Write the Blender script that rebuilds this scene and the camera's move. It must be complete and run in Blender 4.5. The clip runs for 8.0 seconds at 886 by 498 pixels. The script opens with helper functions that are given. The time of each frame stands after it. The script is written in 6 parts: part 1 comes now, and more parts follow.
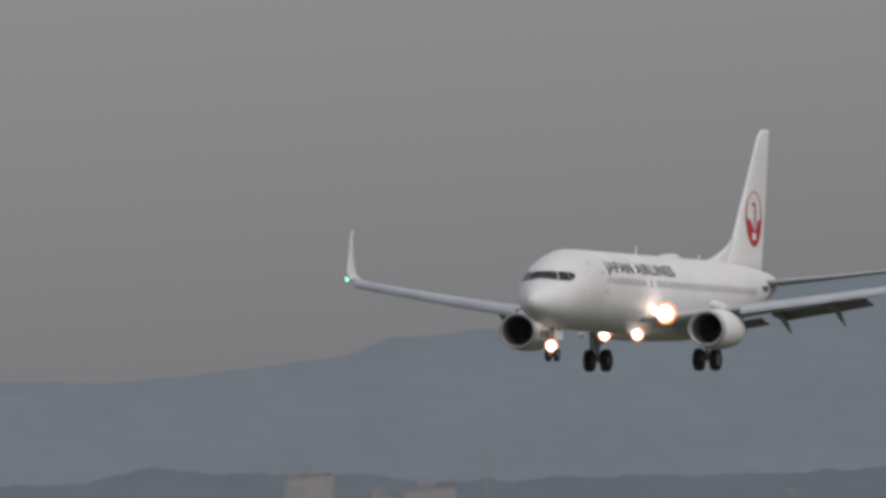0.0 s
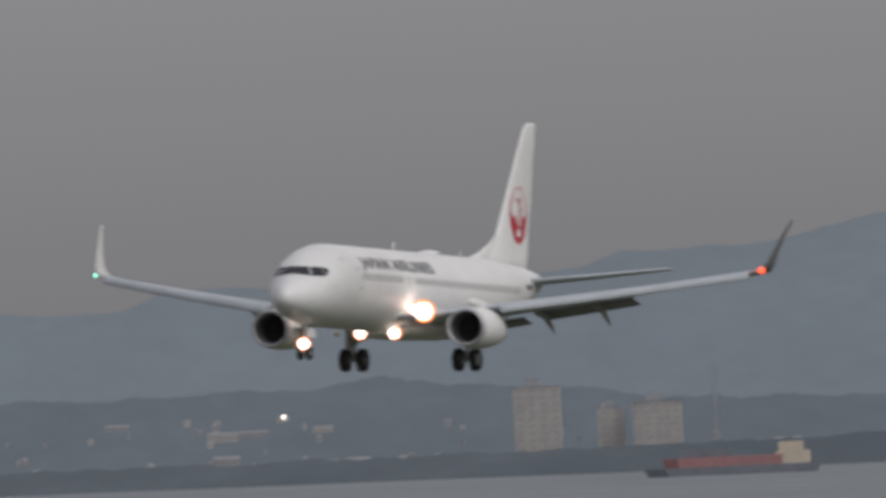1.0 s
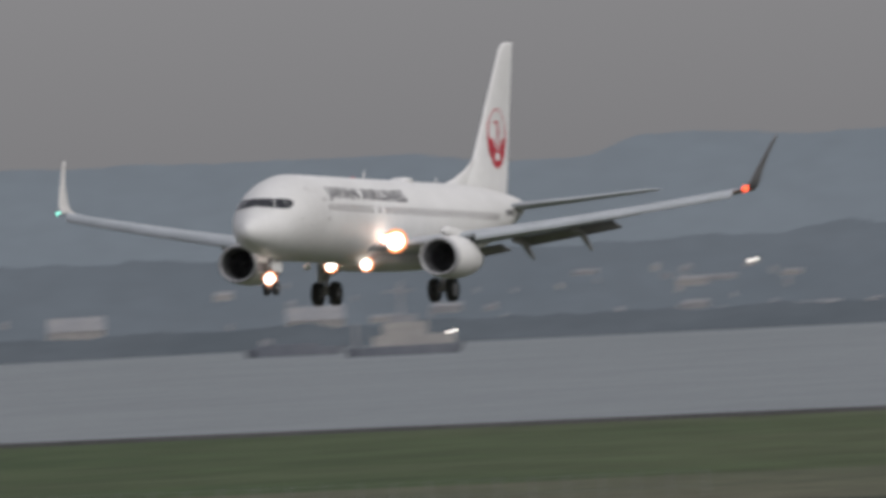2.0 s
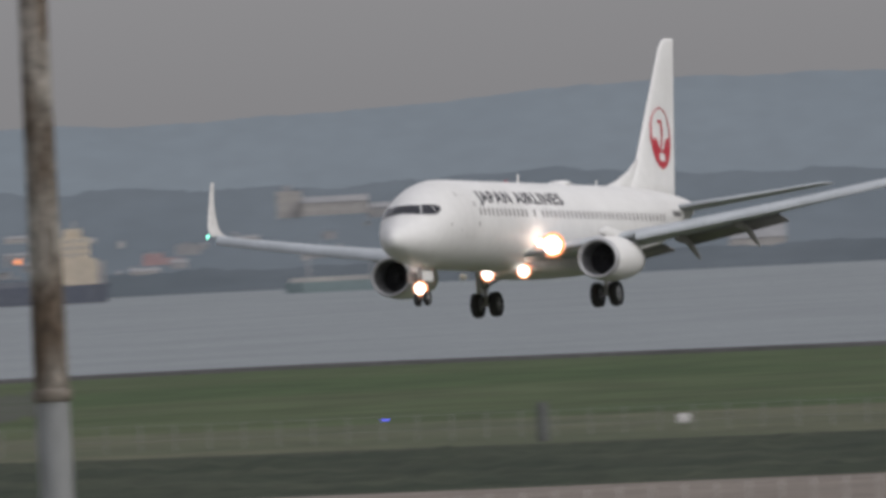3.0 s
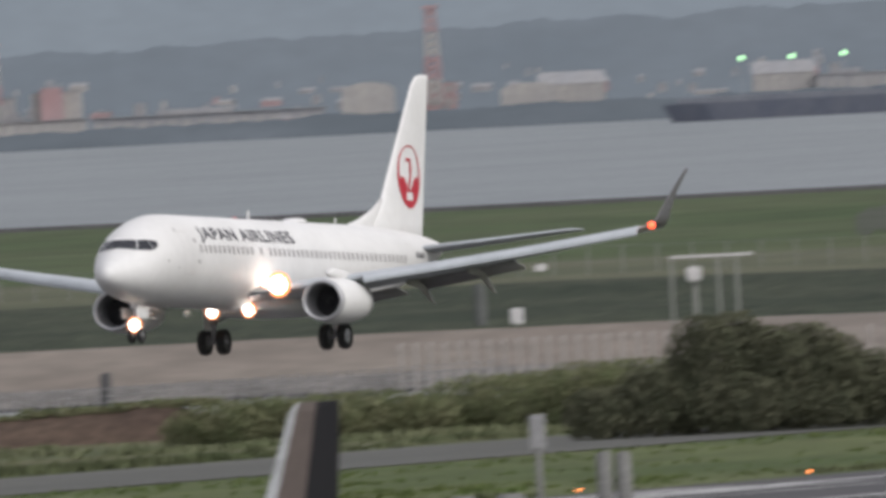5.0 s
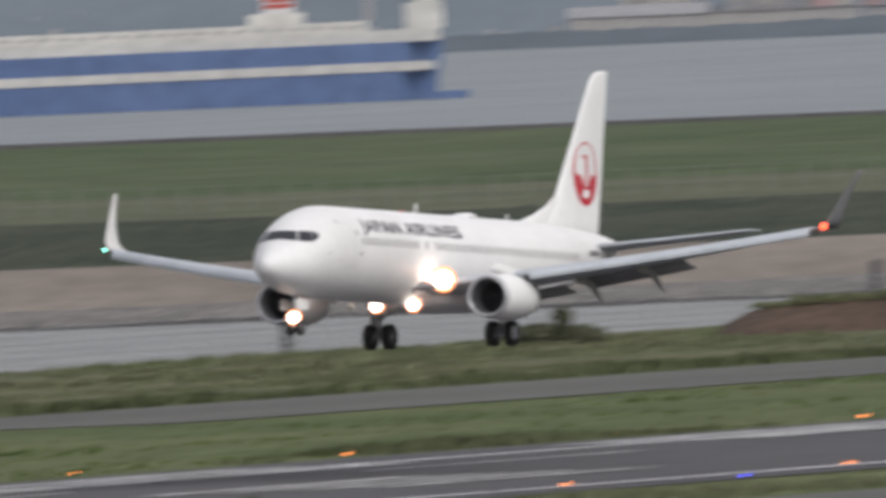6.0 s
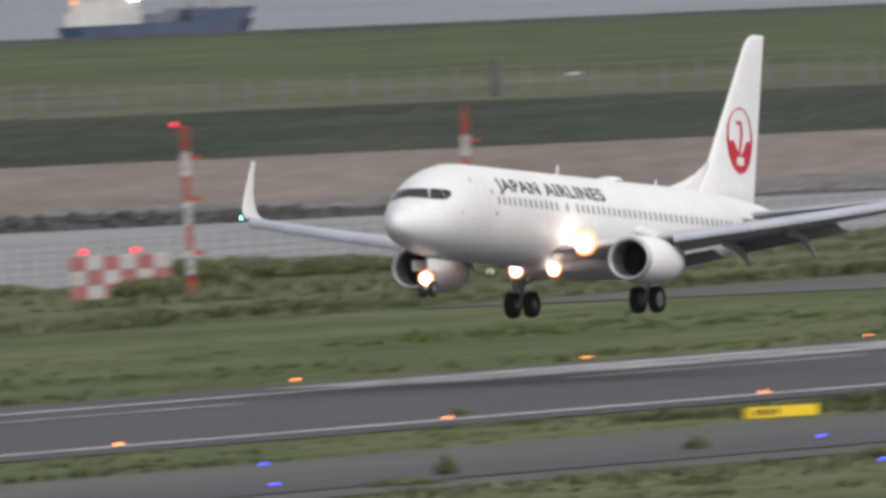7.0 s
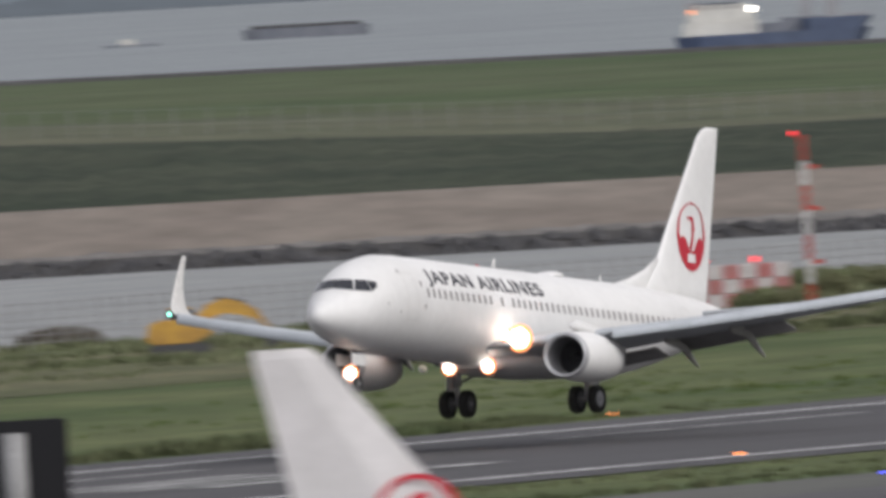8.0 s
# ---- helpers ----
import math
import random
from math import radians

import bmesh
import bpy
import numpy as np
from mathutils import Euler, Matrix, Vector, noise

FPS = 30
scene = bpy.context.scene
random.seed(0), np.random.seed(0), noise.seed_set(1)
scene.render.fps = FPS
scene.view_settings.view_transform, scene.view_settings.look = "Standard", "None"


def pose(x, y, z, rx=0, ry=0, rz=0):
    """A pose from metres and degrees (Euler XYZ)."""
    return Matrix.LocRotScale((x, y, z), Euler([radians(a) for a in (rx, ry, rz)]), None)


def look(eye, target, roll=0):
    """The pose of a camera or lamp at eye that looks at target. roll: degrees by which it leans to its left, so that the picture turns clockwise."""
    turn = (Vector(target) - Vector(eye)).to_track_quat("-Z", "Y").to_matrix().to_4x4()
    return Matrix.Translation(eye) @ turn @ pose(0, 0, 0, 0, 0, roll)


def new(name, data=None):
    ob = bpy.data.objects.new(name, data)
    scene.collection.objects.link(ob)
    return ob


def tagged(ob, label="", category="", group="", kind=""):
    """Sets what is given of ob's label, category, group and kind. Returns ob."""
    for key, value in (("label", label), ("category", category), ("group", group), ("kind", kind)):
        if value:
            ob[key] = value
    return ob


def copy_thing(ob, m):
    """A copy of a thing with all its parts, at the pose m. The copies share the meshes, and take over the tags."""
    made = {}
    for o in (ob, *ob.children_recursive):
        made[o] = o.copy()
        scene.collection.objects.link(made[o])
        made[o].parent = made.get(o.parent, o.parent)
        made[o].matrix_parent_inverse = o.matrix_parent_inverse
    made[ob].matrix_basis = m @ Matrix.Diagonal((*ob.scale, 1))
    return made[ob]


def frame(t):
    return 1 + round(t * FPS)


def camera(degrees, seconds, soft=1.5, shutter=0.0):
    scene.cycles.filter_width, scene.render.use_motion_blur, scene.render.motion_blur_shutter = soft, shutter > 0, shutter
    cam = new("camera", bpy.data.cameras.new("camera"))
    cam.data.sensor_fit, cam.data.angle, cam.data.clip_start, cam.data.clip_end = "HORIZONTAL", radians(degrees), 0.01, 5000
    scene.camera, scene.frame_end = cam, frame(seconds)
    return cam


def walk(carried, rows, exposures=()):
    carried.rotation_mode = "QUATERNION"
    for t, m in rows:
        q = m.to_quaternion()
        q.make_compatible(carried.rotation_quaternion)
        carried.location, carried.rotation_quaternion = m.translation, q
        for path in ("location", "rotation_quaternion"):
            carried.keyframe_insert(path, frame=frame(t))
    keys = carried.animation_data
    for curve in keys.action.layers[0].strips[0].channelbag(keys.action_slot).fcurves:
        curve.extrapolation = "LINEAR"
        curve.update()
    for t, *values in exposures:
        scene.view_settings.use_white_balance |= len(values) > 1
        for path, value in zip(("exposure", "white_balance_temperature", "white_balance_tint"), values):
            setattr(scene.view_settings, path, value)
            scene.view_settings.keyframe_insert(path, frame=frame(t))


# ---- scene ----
H = 20.44          # camera height over the airfield
RUN_Y = -618.7     # runway centre line
FOV = 1.4063

def aim(yaw, pitch, roll):
    a, e = radians(yaw), radians(pitch)
    way = Vector((-math.cos(a) * math.cos(e), -math.sin(a) * math.cos(e), math.sin(e)))
    eye = Vector((0, 0, H))
    return look(eye, eye + way * 100, roll)


cam = camera(FOV, 8.0, soft=3.7, shutter=0.5)
# the camera opens up a little as it turns from the sky to the ground
walk(cam, [
    (0.0, aim(18.5666, 0.3799, -3.943)),
    (0.5, aim(18.8711, 0.3400, -3.332)),
    (1.0, aim(18.9422, 0.2620, -2.685)),
    (1.2, aim(19.0095, 0.2302, -2.649)),
    (2.3, aim(20.0498, -0.0064, -3.148)),
    (2.5, aim(20.2898, -0.0266, -3.099)),
    (3.0, aim(20.7848, -0.0433, -2.889)),
    (3.5, aim(21.1811, -0.0615, -2.929)),
    (4.0, aim(21.5382, -0.1103, -3.106)),
    (4.2, aim(21.6778, -0.1512, -2.899)),
    (5.3, aim(22.5262, -0.3349, -2.889)),
    (5.5, aim(22.8094, -0.3523, -2.729)),
    (5.7, aim(23.0748, -0.3621, -2.790)),
    (6.0, aim(23.4556, -0.4031, -2.543)),
    (6.2, aim(23.7401, -0.4410, -2.448)),
    (6.5, aim(24.1084, -0.4936, -2.857)),
    (6.7, aim(24.3824, -0.5285, -2.827)),
    (7.0, aim(24.7247, -0.5633, -2.828)),
    (7.5, aim(25.2359, -0.5610, -3.080)),
    (7.7, aim(25.4176, -0.5213, -2.975)),
    (8.0, aim(25.7056, -0.4959, -3.299)),
     ],
     exposures=[(0.0, -0.38), (1.2, -0.36), (2.3, -0.24), (3.5, -0.03), (5.3, 0.24), (6.5, 0.25), (7.1, 0.29), (7.6, 0.27), (8.0, 0.22)])

# ---- light: an even overcast evening ----
world = bpy.data.worlds.new("overcast")
scene.world = world
world.use_nodes = True
wn = world.node_tree.nodes
sky = wn.new("ShaderNodeTexSky")
sky.sky_type, sky.sun_disc = "NISHITA", False
sky.sun_elevation, sky.sun_rotation = radians(35), radians(60)
sky.dust_density, sky.air_density = 1.0, 1.0
grey = wn.new("ShaderNodeHueSaturation")
grey.inputs["Saturation"].default_value = 0.12
world.node_tree.links.new(sky.outputs["Color"], grey.inputs["Color"])
# an overcast sky is darkest at the horizon and about three times as bright overhead
place_in_sky = wn.new("ShaderNodeTexCoord")
split = wn.new("ShaderNodeSeparateXYZ")
rise = wn.new("ShaderNodeMapRange")
rise.inputs["To Min"].default_value, rise.inputs["To Max"].default_value = 0.62, 2.1
dim = wn.new("ShaderNodeVectorMath")
dim.operation = "SCALE"
world.node_tree.links.new(place_in_sky.outputs["Generated"], split.inputs["Vector"])
world.node_tree.links.new(split.outputs["Z"], rise.inputs["Value"])
world.node_tree.links.new(grey.outputs["Color"], dim.inputs[0])
world.node_tree.links.new(rise.outputs["Result"], dim.inputs["Scale"])
cool = wn.new("ShaderNodeVectorMath")
cool.operation = "MULTIPLY"
cool.inputs[1].default_value = (1.0, 0.985, 1.045)
world.node_tree.links.new(dim.outputs["Vector"], cool.inputs[0])
world.node_tree.links.new(cool.outputs["Vector"], wn["Background"].inputs["Color"])
wn["Background"].inputs["Strength"].default_value = 0.1
sun = new("sun", bpy.data.lights.new("sun", "SUN"))
sun.data.energy, sun.data.angle, sun.data.color = 1.55, radians(30), (1.0, 0.955, 0.90)
sun.matrix_world = look((0, 0, 230), (-40, -290, 0))


# ---- materials ----
def mat(name, color, rough=0.6, metal=0.0, color2=None, scale=1.0, stretch=(1, 1, 1), bump=0.0, fine=None, fine_amount=0.15):
    """A surface with large patches between two colours, a fine grain over them, and some relief."""
    m = bpy.data.materials.new(name)
    m.use_nodes = True
    t = m.node_tree
    b = t.nodes["Principled BSDF"]
    b.inputs["Roughness"].default_value, b.inputs["Metallic"].default_value = rough, metal
    b.inputs["Base Color"].default_value = (*color, 1)
    if rough >= 0.9:
        b.inputs["Specular IOR Level"].default_value = 0.18
    if color2 is None:
        return m
    co = t.nodes.new("ShaderNodeTexCoord")
    mp = t.nodes.new("ShaderNodeMapping")
    mp.inputs["Scale"].default_value = stretch
    t.links.new(co.outputs["Object"], mp.inputs["Vector"])
    n1 = t.nodes.new("ShaderNodeTexNoise")
    n1.inputs["Scale"].default_value, n1.inputs["Detail"].default_value = scale, 5
    n2 = t.nodes.new("ShaderNodeTexNoise")
    n2.inputs["Scale"].default_value, n2.inputs["Detail"].default_value = fine or scale * 9, 4
    for n in (n1, n2):
        t.links.new(mp.outputs["Vector"], n.inputs["Vector"])
    ramp = t.nodes.new("ShaderNodeValToRGB")
    ramp.color_ramp.elements[0].position, ramp.color_ramp.elements[1].position = 0.36, 0.64
    ramp.color_ramp.elements[0].color, ramp.color_ramp.elements[1].color = (*color, 1), (*color2, 1)
    t.links.new(n1.outputs["Fac"], ramp.inputs["Fac"])
    grain = t.nodes.new("ShaderNodeMapRange")
    grain.inputs["From Min"].default_value, grain.inputs["From Max"].default_value = 0.3, 0.7
    grain.inputs["To Min"].default_value, grain.inputs["To Max"].default_value = 1 - fine_amount, 1 + fine_amount
    t.links.new(n2.outputs["Fac"], grain.inputs["Value"])
    mul = t.nodes.new("ShaderNodeVectorMath")
    mul.operation = "SCALE"
    t.links.new(ramp.outputs["Color"], mul.inputs[0])
    t.links.new(grain.outputs["Result"], mul.inputs["Scale"])
    t.links.new(mul.outputs["Vector"], b.inputs["Base Color"])
    if bump:
        bp = t.nodes.new("ShaderNodeBump")
        bp.inputs["Strength"].default_value = bump
        t.links.new(n2.outputs["Fac"], bp.inputs["Height"])
        t.links.new(bp.outputs["Normal"], b.inputs["Normal"])
    return m


def glow(name, color, strength):
    m = bpy.data.materials.new(name)
    m.use_nodes = True
    b = m.node_tree.nodes["Principled BSDF"]
    b.inputs["Base Color"].default_value = (*color, 1)
    b.inputs["Emission Color"].default_value = (*color, 1)
    b.inputs["Emission Strength"].default_value = strength
    return m


WHITE = mat("white_paint", (0.77, 0.765, 0.755), 0.50, color2=(0.70, 0.695, 0.685), scale=0.25, fine=3.0, fine_amount=0.03)
WHITE.node_tree.nodes["Principled BSDF"].inputs["Specular IOR Level"].default_value = 0.3
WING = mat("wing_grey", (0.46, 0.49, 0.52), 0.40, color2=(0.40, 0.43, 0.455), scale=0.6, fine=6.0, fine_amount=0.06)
# wing grey darkened in its colour to stand for shade
SHADED_GREY = mat("shaded_grey", (0.27, 0.265, 0.265), 0.55, color2=(0.21, 0.205, 0.205), scale=0.8, fine=6.0, fine_amount=0.1)
FAIRING = mat("fairing_grey", (0.34, 0.335, 0.31), 0.5, color2=(0.28, 0.275, 0.255), scale=0.8)
WINGLET_W = mat("winglet_white", (0.60, 0.59, 0.57), 0.5, color2=(0.54, 0.53, 0.51), scale=0.8)
# port winglet only: its backlit shade is painted in as dark grey
WINGLET_SHADED = mat("winglet_shaded", (0.17, 0.17, 0.18), 0.5, color2=(0.14, 0.14, 0.15), scale=0.8)
LIP = mat("bare_metal", (0.46, 0.46, 0.47), 0.45, 0.4)
DUCT = mat("inlet_lining", (0.15, 0.15, 0.155), 0.6, color2=(0.12, 0.12, 0.125), scale=2.0)
DARK = mat("dark_duct", (0.03, 0.03, 0.033), 0.6)
BLADE = mat("fan_blade", (0.08, 0.08, 0.085), 0.45, 0.6)
GLASS = mat("cockpit_glass", (0.035, 0.037, 0.044), 0.15)
PANE = mat("cabin_pane", (0.30, 0.285, 0.28), 0.3)
TYRE = mat("tyre_rubber", (0.018, 0.018, 0.018), 0.85, color2=(0.026, 0.026, 0.026), scale=4)
HUB = mat("wheel_hub", (0.10, 0.10, 0.10), 0.5, 0.3)
STRUT = mat("gear_steel", (0.40, 0.40, 0.41), 0.45, 0.3)
LETTER = mat("dark_lettering", (0.075, 0.075, 0.085), 0.5)
SEAM = mat("panel_seam", (0.62, 0.61, 0.60), 0.5)
DULL = mat("pale_lens", (0.75, 0.78, 0.72), 0.25)
RED = mat("logo_red", (0.50, 0.015, 0.035), 0.4)
BLACK = mat("black_paint", (0.02, 0.02, 0.022), 0.35)
LAMP = glow("lamp_white", (1.0, 0.94, 0.86), 6.0)
# lamp orange: warm deck lamps, and the glare modelled round the airliner's lights
HALO = glow("warm_lamp_glow", (1.0, 0.34, 0.13), 1.0)
GREEN_L = glow("green_light", (0.25, 1.0, 0.75), 4)
RED_L = glow("red_light", (1.0, 0.11, 0.045), 2.4)
AMBER_L = glow("amber_light", (1.0, 0.27, 0.06), 3.6)
MAST_L = glow("obstruction_red", (1.0, 0.035, 0.05), 1.4)
BLUE_L = glow("blue_light", (0.08, 0.10, 1.0), 2.5)
TOWN_L = glow("town_light", (0.50, 1.0, 0.50), 1.5)


# ---- mesh helpers ----
def mesh_object(name, bm, material, smooth=True):
    me = bpy.data.meshes.new(name)
    bmesh.ops.recalc_face_normals(bm, faces=bm.faces)
    bm.to_mesh(me)
    bm.free()
    for p in me.polygons:
        p.use_smooth = smooth
    for m in material if isinstance(material, (list, tuple)) else (material,):
        me.materials.append(m)
    return new(name, me)


def part(name, bm, material, parent, label="", smooth=True, at=None):
    ob = mesh_object(name, bm, material, smooth)
    ob.parent = parent
    if at is not None:
        ob.matrix_basis = at
    if label:
        tagged(ob, label)
    return ob


def share(name, ob, parent, at):
    """Another object on the mesh of ob."""
    o = new(name, ob.data)
    o.parent = parent
    o.matrix_basis = at
    return o


def loft(rings, close=True, caps=True, bm=None):
    bm = bm or bmesh.new()
    made = [[bm.verts.new(p) for p in ring] for ring in rings]
    n = len(made[0])
    for a, b in zip(made, made[1:]):
        for i in range(n if close else n - 1):
            j = (i + 1) % n
            bm.faces.new((a[i], a[j], b[j], b[i]))
    if caps and close:
        bm.faces.new(made[0][::-1])
        bm.faces.new(made[-1])
    return bm


def box(bm, x0, x1, y0, y1, z0, z1, m=None):
    v = [bm.verts.new(m @ Vector(p) if m else p) for p in ((x0, y0, z0), (x1, y0, z0), (x1, y1, z0), (x0, y1, z0), (x0, y0, z1), (x1, y0, z1), (x1, y1, z1), (x0, y1, z1))]
    for f in ((3, 2, 1, 0), (4, 5, 6, 7), (0, 1, 5, 4), (1, 2, 6, 5), (2, 3, 7, 6), (3, 0, 4, 7)):
        bm.faces.new([v[i] for i in f])
    return bm


def tube(bm, a, b, ra, rb=None, n=10):
    a, b = Vector(a), Vector(b)
    rb = ra if rb is None else rb
    q = (b - a).to_track_quat("Z", "Y").to_matrix()
    rings = [[c + q @ Vector((r * math.cos(k * math.tau / n), r * math.sin(k * math.tau / n), 0)) for k in range(n)] for c, r in ((a, ra), (b, rb))]
    return loft(rings, bm=bm)


def lathe(profile, axis="x", n=28, bm=None, squash=1.0):
    """Turns (along, radius) pairs round an axis."""
    rings = []
    for s, r in profile:
        ring = []
        for k in range(n):
            c, d = r * math.cos(k * math.tau / n), r * math.sin(k * math.tau / n)
            if d < 0:
                d *= squash
            ring.append((s, c, d) if axis == "x" else (c, s, d) if axis == "y" else (c, d, s))
        rings.append(ring)
    return loft(rings, caps=False, bm=bm)


# ---- the airliner: x forward from the main gear, y to its port side, z up from the tyres' ground when it stands ----
GEAR = 19.6
SECTIONS = [(1.15, 2.74, 2.60, 0.05), (1.22, 2.91, 2.42, 0.22), (1.44, 3.11, 2.24, 0.43), (1.76, 3.32, 2.08, 0.65), (2.16, 3.54, 1.94, 0.88), (2.51, 3.72, 1.84, 1.06), (2.82, 3.94, 1.76, 1.20), (3.13, 4.18, 1.69, 1.33), (3.48, 4.43, 1.63, 1.45), (3.92, 4.68, 1.57, 1.57), (4.53, 4.96, 1.51, 1.69), (5.32, 5.20, 1.45, 1.79), (6.20, 5.36, 1.40, 1.85), (7.40, 5.40, 1.40, 1.88), (24.50, 5.39, 1.39, 1.88), (26.50, 5.39, 1.51, 1.88), (28.50, 5.38, 1.82, 1.85), (30.50, 5.33, 2.21, 1.74), (32.50, 5.26, 2.67, 1.54), (34.50, 5.16, 3.18, 1.22), (36.00, 5.05, 3.60, 0.92), (37.30, 4.91, 3.97, 0.58), (38.00, 4.74, 4.26, 0.28)]


def section(xb):
    rows = SECTIONS
    xb = min(max(xb, 1.15), 38.0)
    for i in range(len(rows) - 1):
        if xb <= rows[i + 1][0]:
            f = (xb - rows[i][0]) / (rows[i + 1][0] - rows[i][0])
            return [rows[i][k] + f * (rows[i + 1][k] - rows[i][k]) for k in (1, 2, 3)]


def side(xb, z, out=0.012):
    """A point of the skin on the port side, a little proud."""
    top, bottom, half = section(xb)
    c, hh = (top + bottom) / 2, (top - bottom) / 2
    u = max(-1.0, min(1.0, (z - c) / hh))
    y = half * math.sqrt(max(0.0, 1 - u * u))
    n = Vector((0, y / half ** 2, (z - c) / hh ** 2))
    n = n.normalized() if n.length > 0 else Vector((0, 0, 1))
    return Vector((GEAR - xb, y, c + u * hh)) + n * out


def skin_patch(corners, nx, nz, out=0.012, mirror=False):
    """A panel that lies on the skin; corners (xb, z): fore low, aft low, aft high, fore high."""
    bm = bmesh.new()
    (a, b, c, d) = [Vector(p) for p in corners]
    grid = []
    for j in range(nz + 1):
        v = j / nz
        row = []
        for i in range(nx + 1):
            u = i / nx
            q = (a * (1 - u) + b * u) * (1 - v) + (d * (1 - u) + c * u) * v
            p = side(q.x, q.y, out)
            row.append(bm.verts.new((p.x, -p.y if mirror else p.y, p.z)))
        grid.append(row)
    for j in range(nz):
        for i in range(nx):
            bm.faces.new((grid[j][i], grid[j][i + 1], grid[j + 1][i + 1], grid[j + 1][i]))
    return bm


def airfoil(le, chord, y, z, thick, tilt=0.0, upright=False, n=9):
    """A wing section's ring: leading edge at xb, upper and lower side."""
    pts = []
    for k in range(2 * n):
        a = math.pi * k / n
        u = (1 - math.cos(a)) / 2
        t = thick * chord * (1.48 * math.sqrt(max(u, 0)) - 0.63 * u - 1.76 * u * u + 1.42 * u ** 3 - 0.51 * u ** 4)
        s = 1 if k <= n else -0.75
        x, h = u * chord, s * t
        h -= math.tan(radians(tilt)) * x
        pts.append((GEAR - le - x, y + h, z) if upright else (GEAR - le - x, y, z + h))
    return pts


def wing_line(y):
    """Leading edge, chord and height of the wing's plane at y metres from the middle."""
    s = y - 1.5
    le = 13.7 + 0.548 * s
    te = 21.25 + 0.06 * s if y < 5.7 else 21.50 + (y - 5.7) * 0.222
    return le, te - le, 2.08 + 0.130 * s + 0.0017 * s * s


def build_wing(plane, sgn, name):
    rings = []
    for y in (1.2, 3.0, 4.5, 5.7, 7.5, 9.5, 11.5, 13.5, 15.3, 16.6):
        le, ch, z = wing_line(y)
        rings.append(airfoil(le, ch, sgn * y, z, 0.108 - 0.0022 * y, 1.0))
    wing = part(name, loft(rings), WING, plane, "grey metal wing with high lift devices out")
    # blended winglet
    rings = []
    for k in range(11):
        f = k / 10
        a = radians(14 + 62 * min(1, f * 3.6))
        if k == 0:
            y, z = 16.6, wing_line(16.6)[2]
        else:
            y, z = y + math.cos(a) * 0.275, z + math.sin(a) * 0.275
        le = wing_line(16.6)[0] + 0.30 * f + 2.2 * f ** 1.2
        ch = wing_line(16.6)[1] * (1 - f) ** 2.6 + 0.95 * (1 - (1 - f) ** 2.6) - 0.55 * f
        ring = []
        for p in airfoil(le, ch, 0, 0, 0.085 - 0.02 * f):
            q = p[2]
            ring.append((p[0], sgn * (y - math.sin(a) * q), z + math.cos(a) * q))
        rings.append(ring)
    part("winglet", loft(rings), WINGLET_SHADED if sgn > 0 else WINGLET_W, wing, "upswept winglet darkened as if backlit" if sgn > 0 else "pale upswept winglet")
    # slats
    for y0, y1 in ((5.9, 8.48), (8.5, 11.08), (11.1, 13.68), (13.7, 16.3)):
        rings = []
        for y in (y0, (y0 + y1) / 2, y1):
            le, ch, z = wing_line(y)
            d = 0.16 * ch ** 0.5
            outline = ((0.34, 0.15), (0.16, 0.115), (0.04, 0.03), (-0.01, -0.07), (0.0, -0.17), (0.05, -0.19), (0.10, -0.06), (0.2, 0.07))
            rings.append([(GEAR - le - ux * 1.5 + d + 0.04, sgn * y, z - 0.10 + uz * 1.3) for ux, uz in outline])
        part("slat", loft(rings), WING, wing, "pale metal leading edge slat", smooth=False)
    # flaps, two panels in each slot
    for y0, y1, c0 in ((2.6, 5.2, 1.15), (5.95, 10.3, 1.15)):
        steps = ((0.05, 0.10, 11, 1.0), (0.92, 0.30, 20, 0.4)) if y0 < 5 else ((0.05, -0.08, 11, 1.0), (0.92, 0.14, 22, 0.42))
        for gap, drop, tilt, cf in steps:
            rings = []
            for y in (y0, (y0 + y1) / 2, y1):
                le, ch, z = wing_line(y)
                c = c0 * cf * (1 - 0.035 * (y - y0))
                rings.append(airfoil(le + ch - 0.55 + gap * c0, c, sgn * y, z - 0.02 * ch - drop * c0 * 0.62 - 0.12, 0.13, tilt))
            # the shade below the wing is painted into the flap's darker grey
            part("flap", loft(rings), SHADED_GREY, wing, "lowered trailing edge flap, darkened for shade")
    # flap track fairings
    for y in (6.1, 8.7):
        le, ch, z = wing_line(y)
        long = 2.1 if sgn < 0 else 3.0 if y < 7 else 3.1
        rings = []
        for k in range(9):
            f = k / 8
            r = 0.20 * math.sin(math.pi * min(0.98, 0.08 + f * 0.92)) ** 0.6
            drop = 0.24 + (0 if f < 0.45 else (f - 0.45) * long * 0.55)
            xb = le + ch - 1.5 + f * long
            rings.append([(GEAR - xb, sgn * y + r * 0.6 * math.cos(q * math.tau / 10), z - drop + 1.25 * r * math.sin(q * math.tau / 10)) for q in range(10)])
        part("flap_fairing", loft(rings), FAIRING, wing, "grey canoe shaped flap track fairing")
    return wing


def lamp(plane, name, at, r=0.2, light=None, glare=None, label="lit white landing light"):
    bm = bmesh.new()
    bmesh.ops.create_uvsphere(bm, u_segments=14, v_segments=8, radius=r)
    ob = part(name, bm, light or LAMP, plane, label, at=Matrix.Translation(at))
    # oversized lens with a glowing ring added to imitate its glare
    if glare:
        part("glare_ring", lathe([(-0.04, r * 1.0), (0.0, r * 1.42), (-0.08, r * 1.46)], n=16), glare, ob)
    return ob


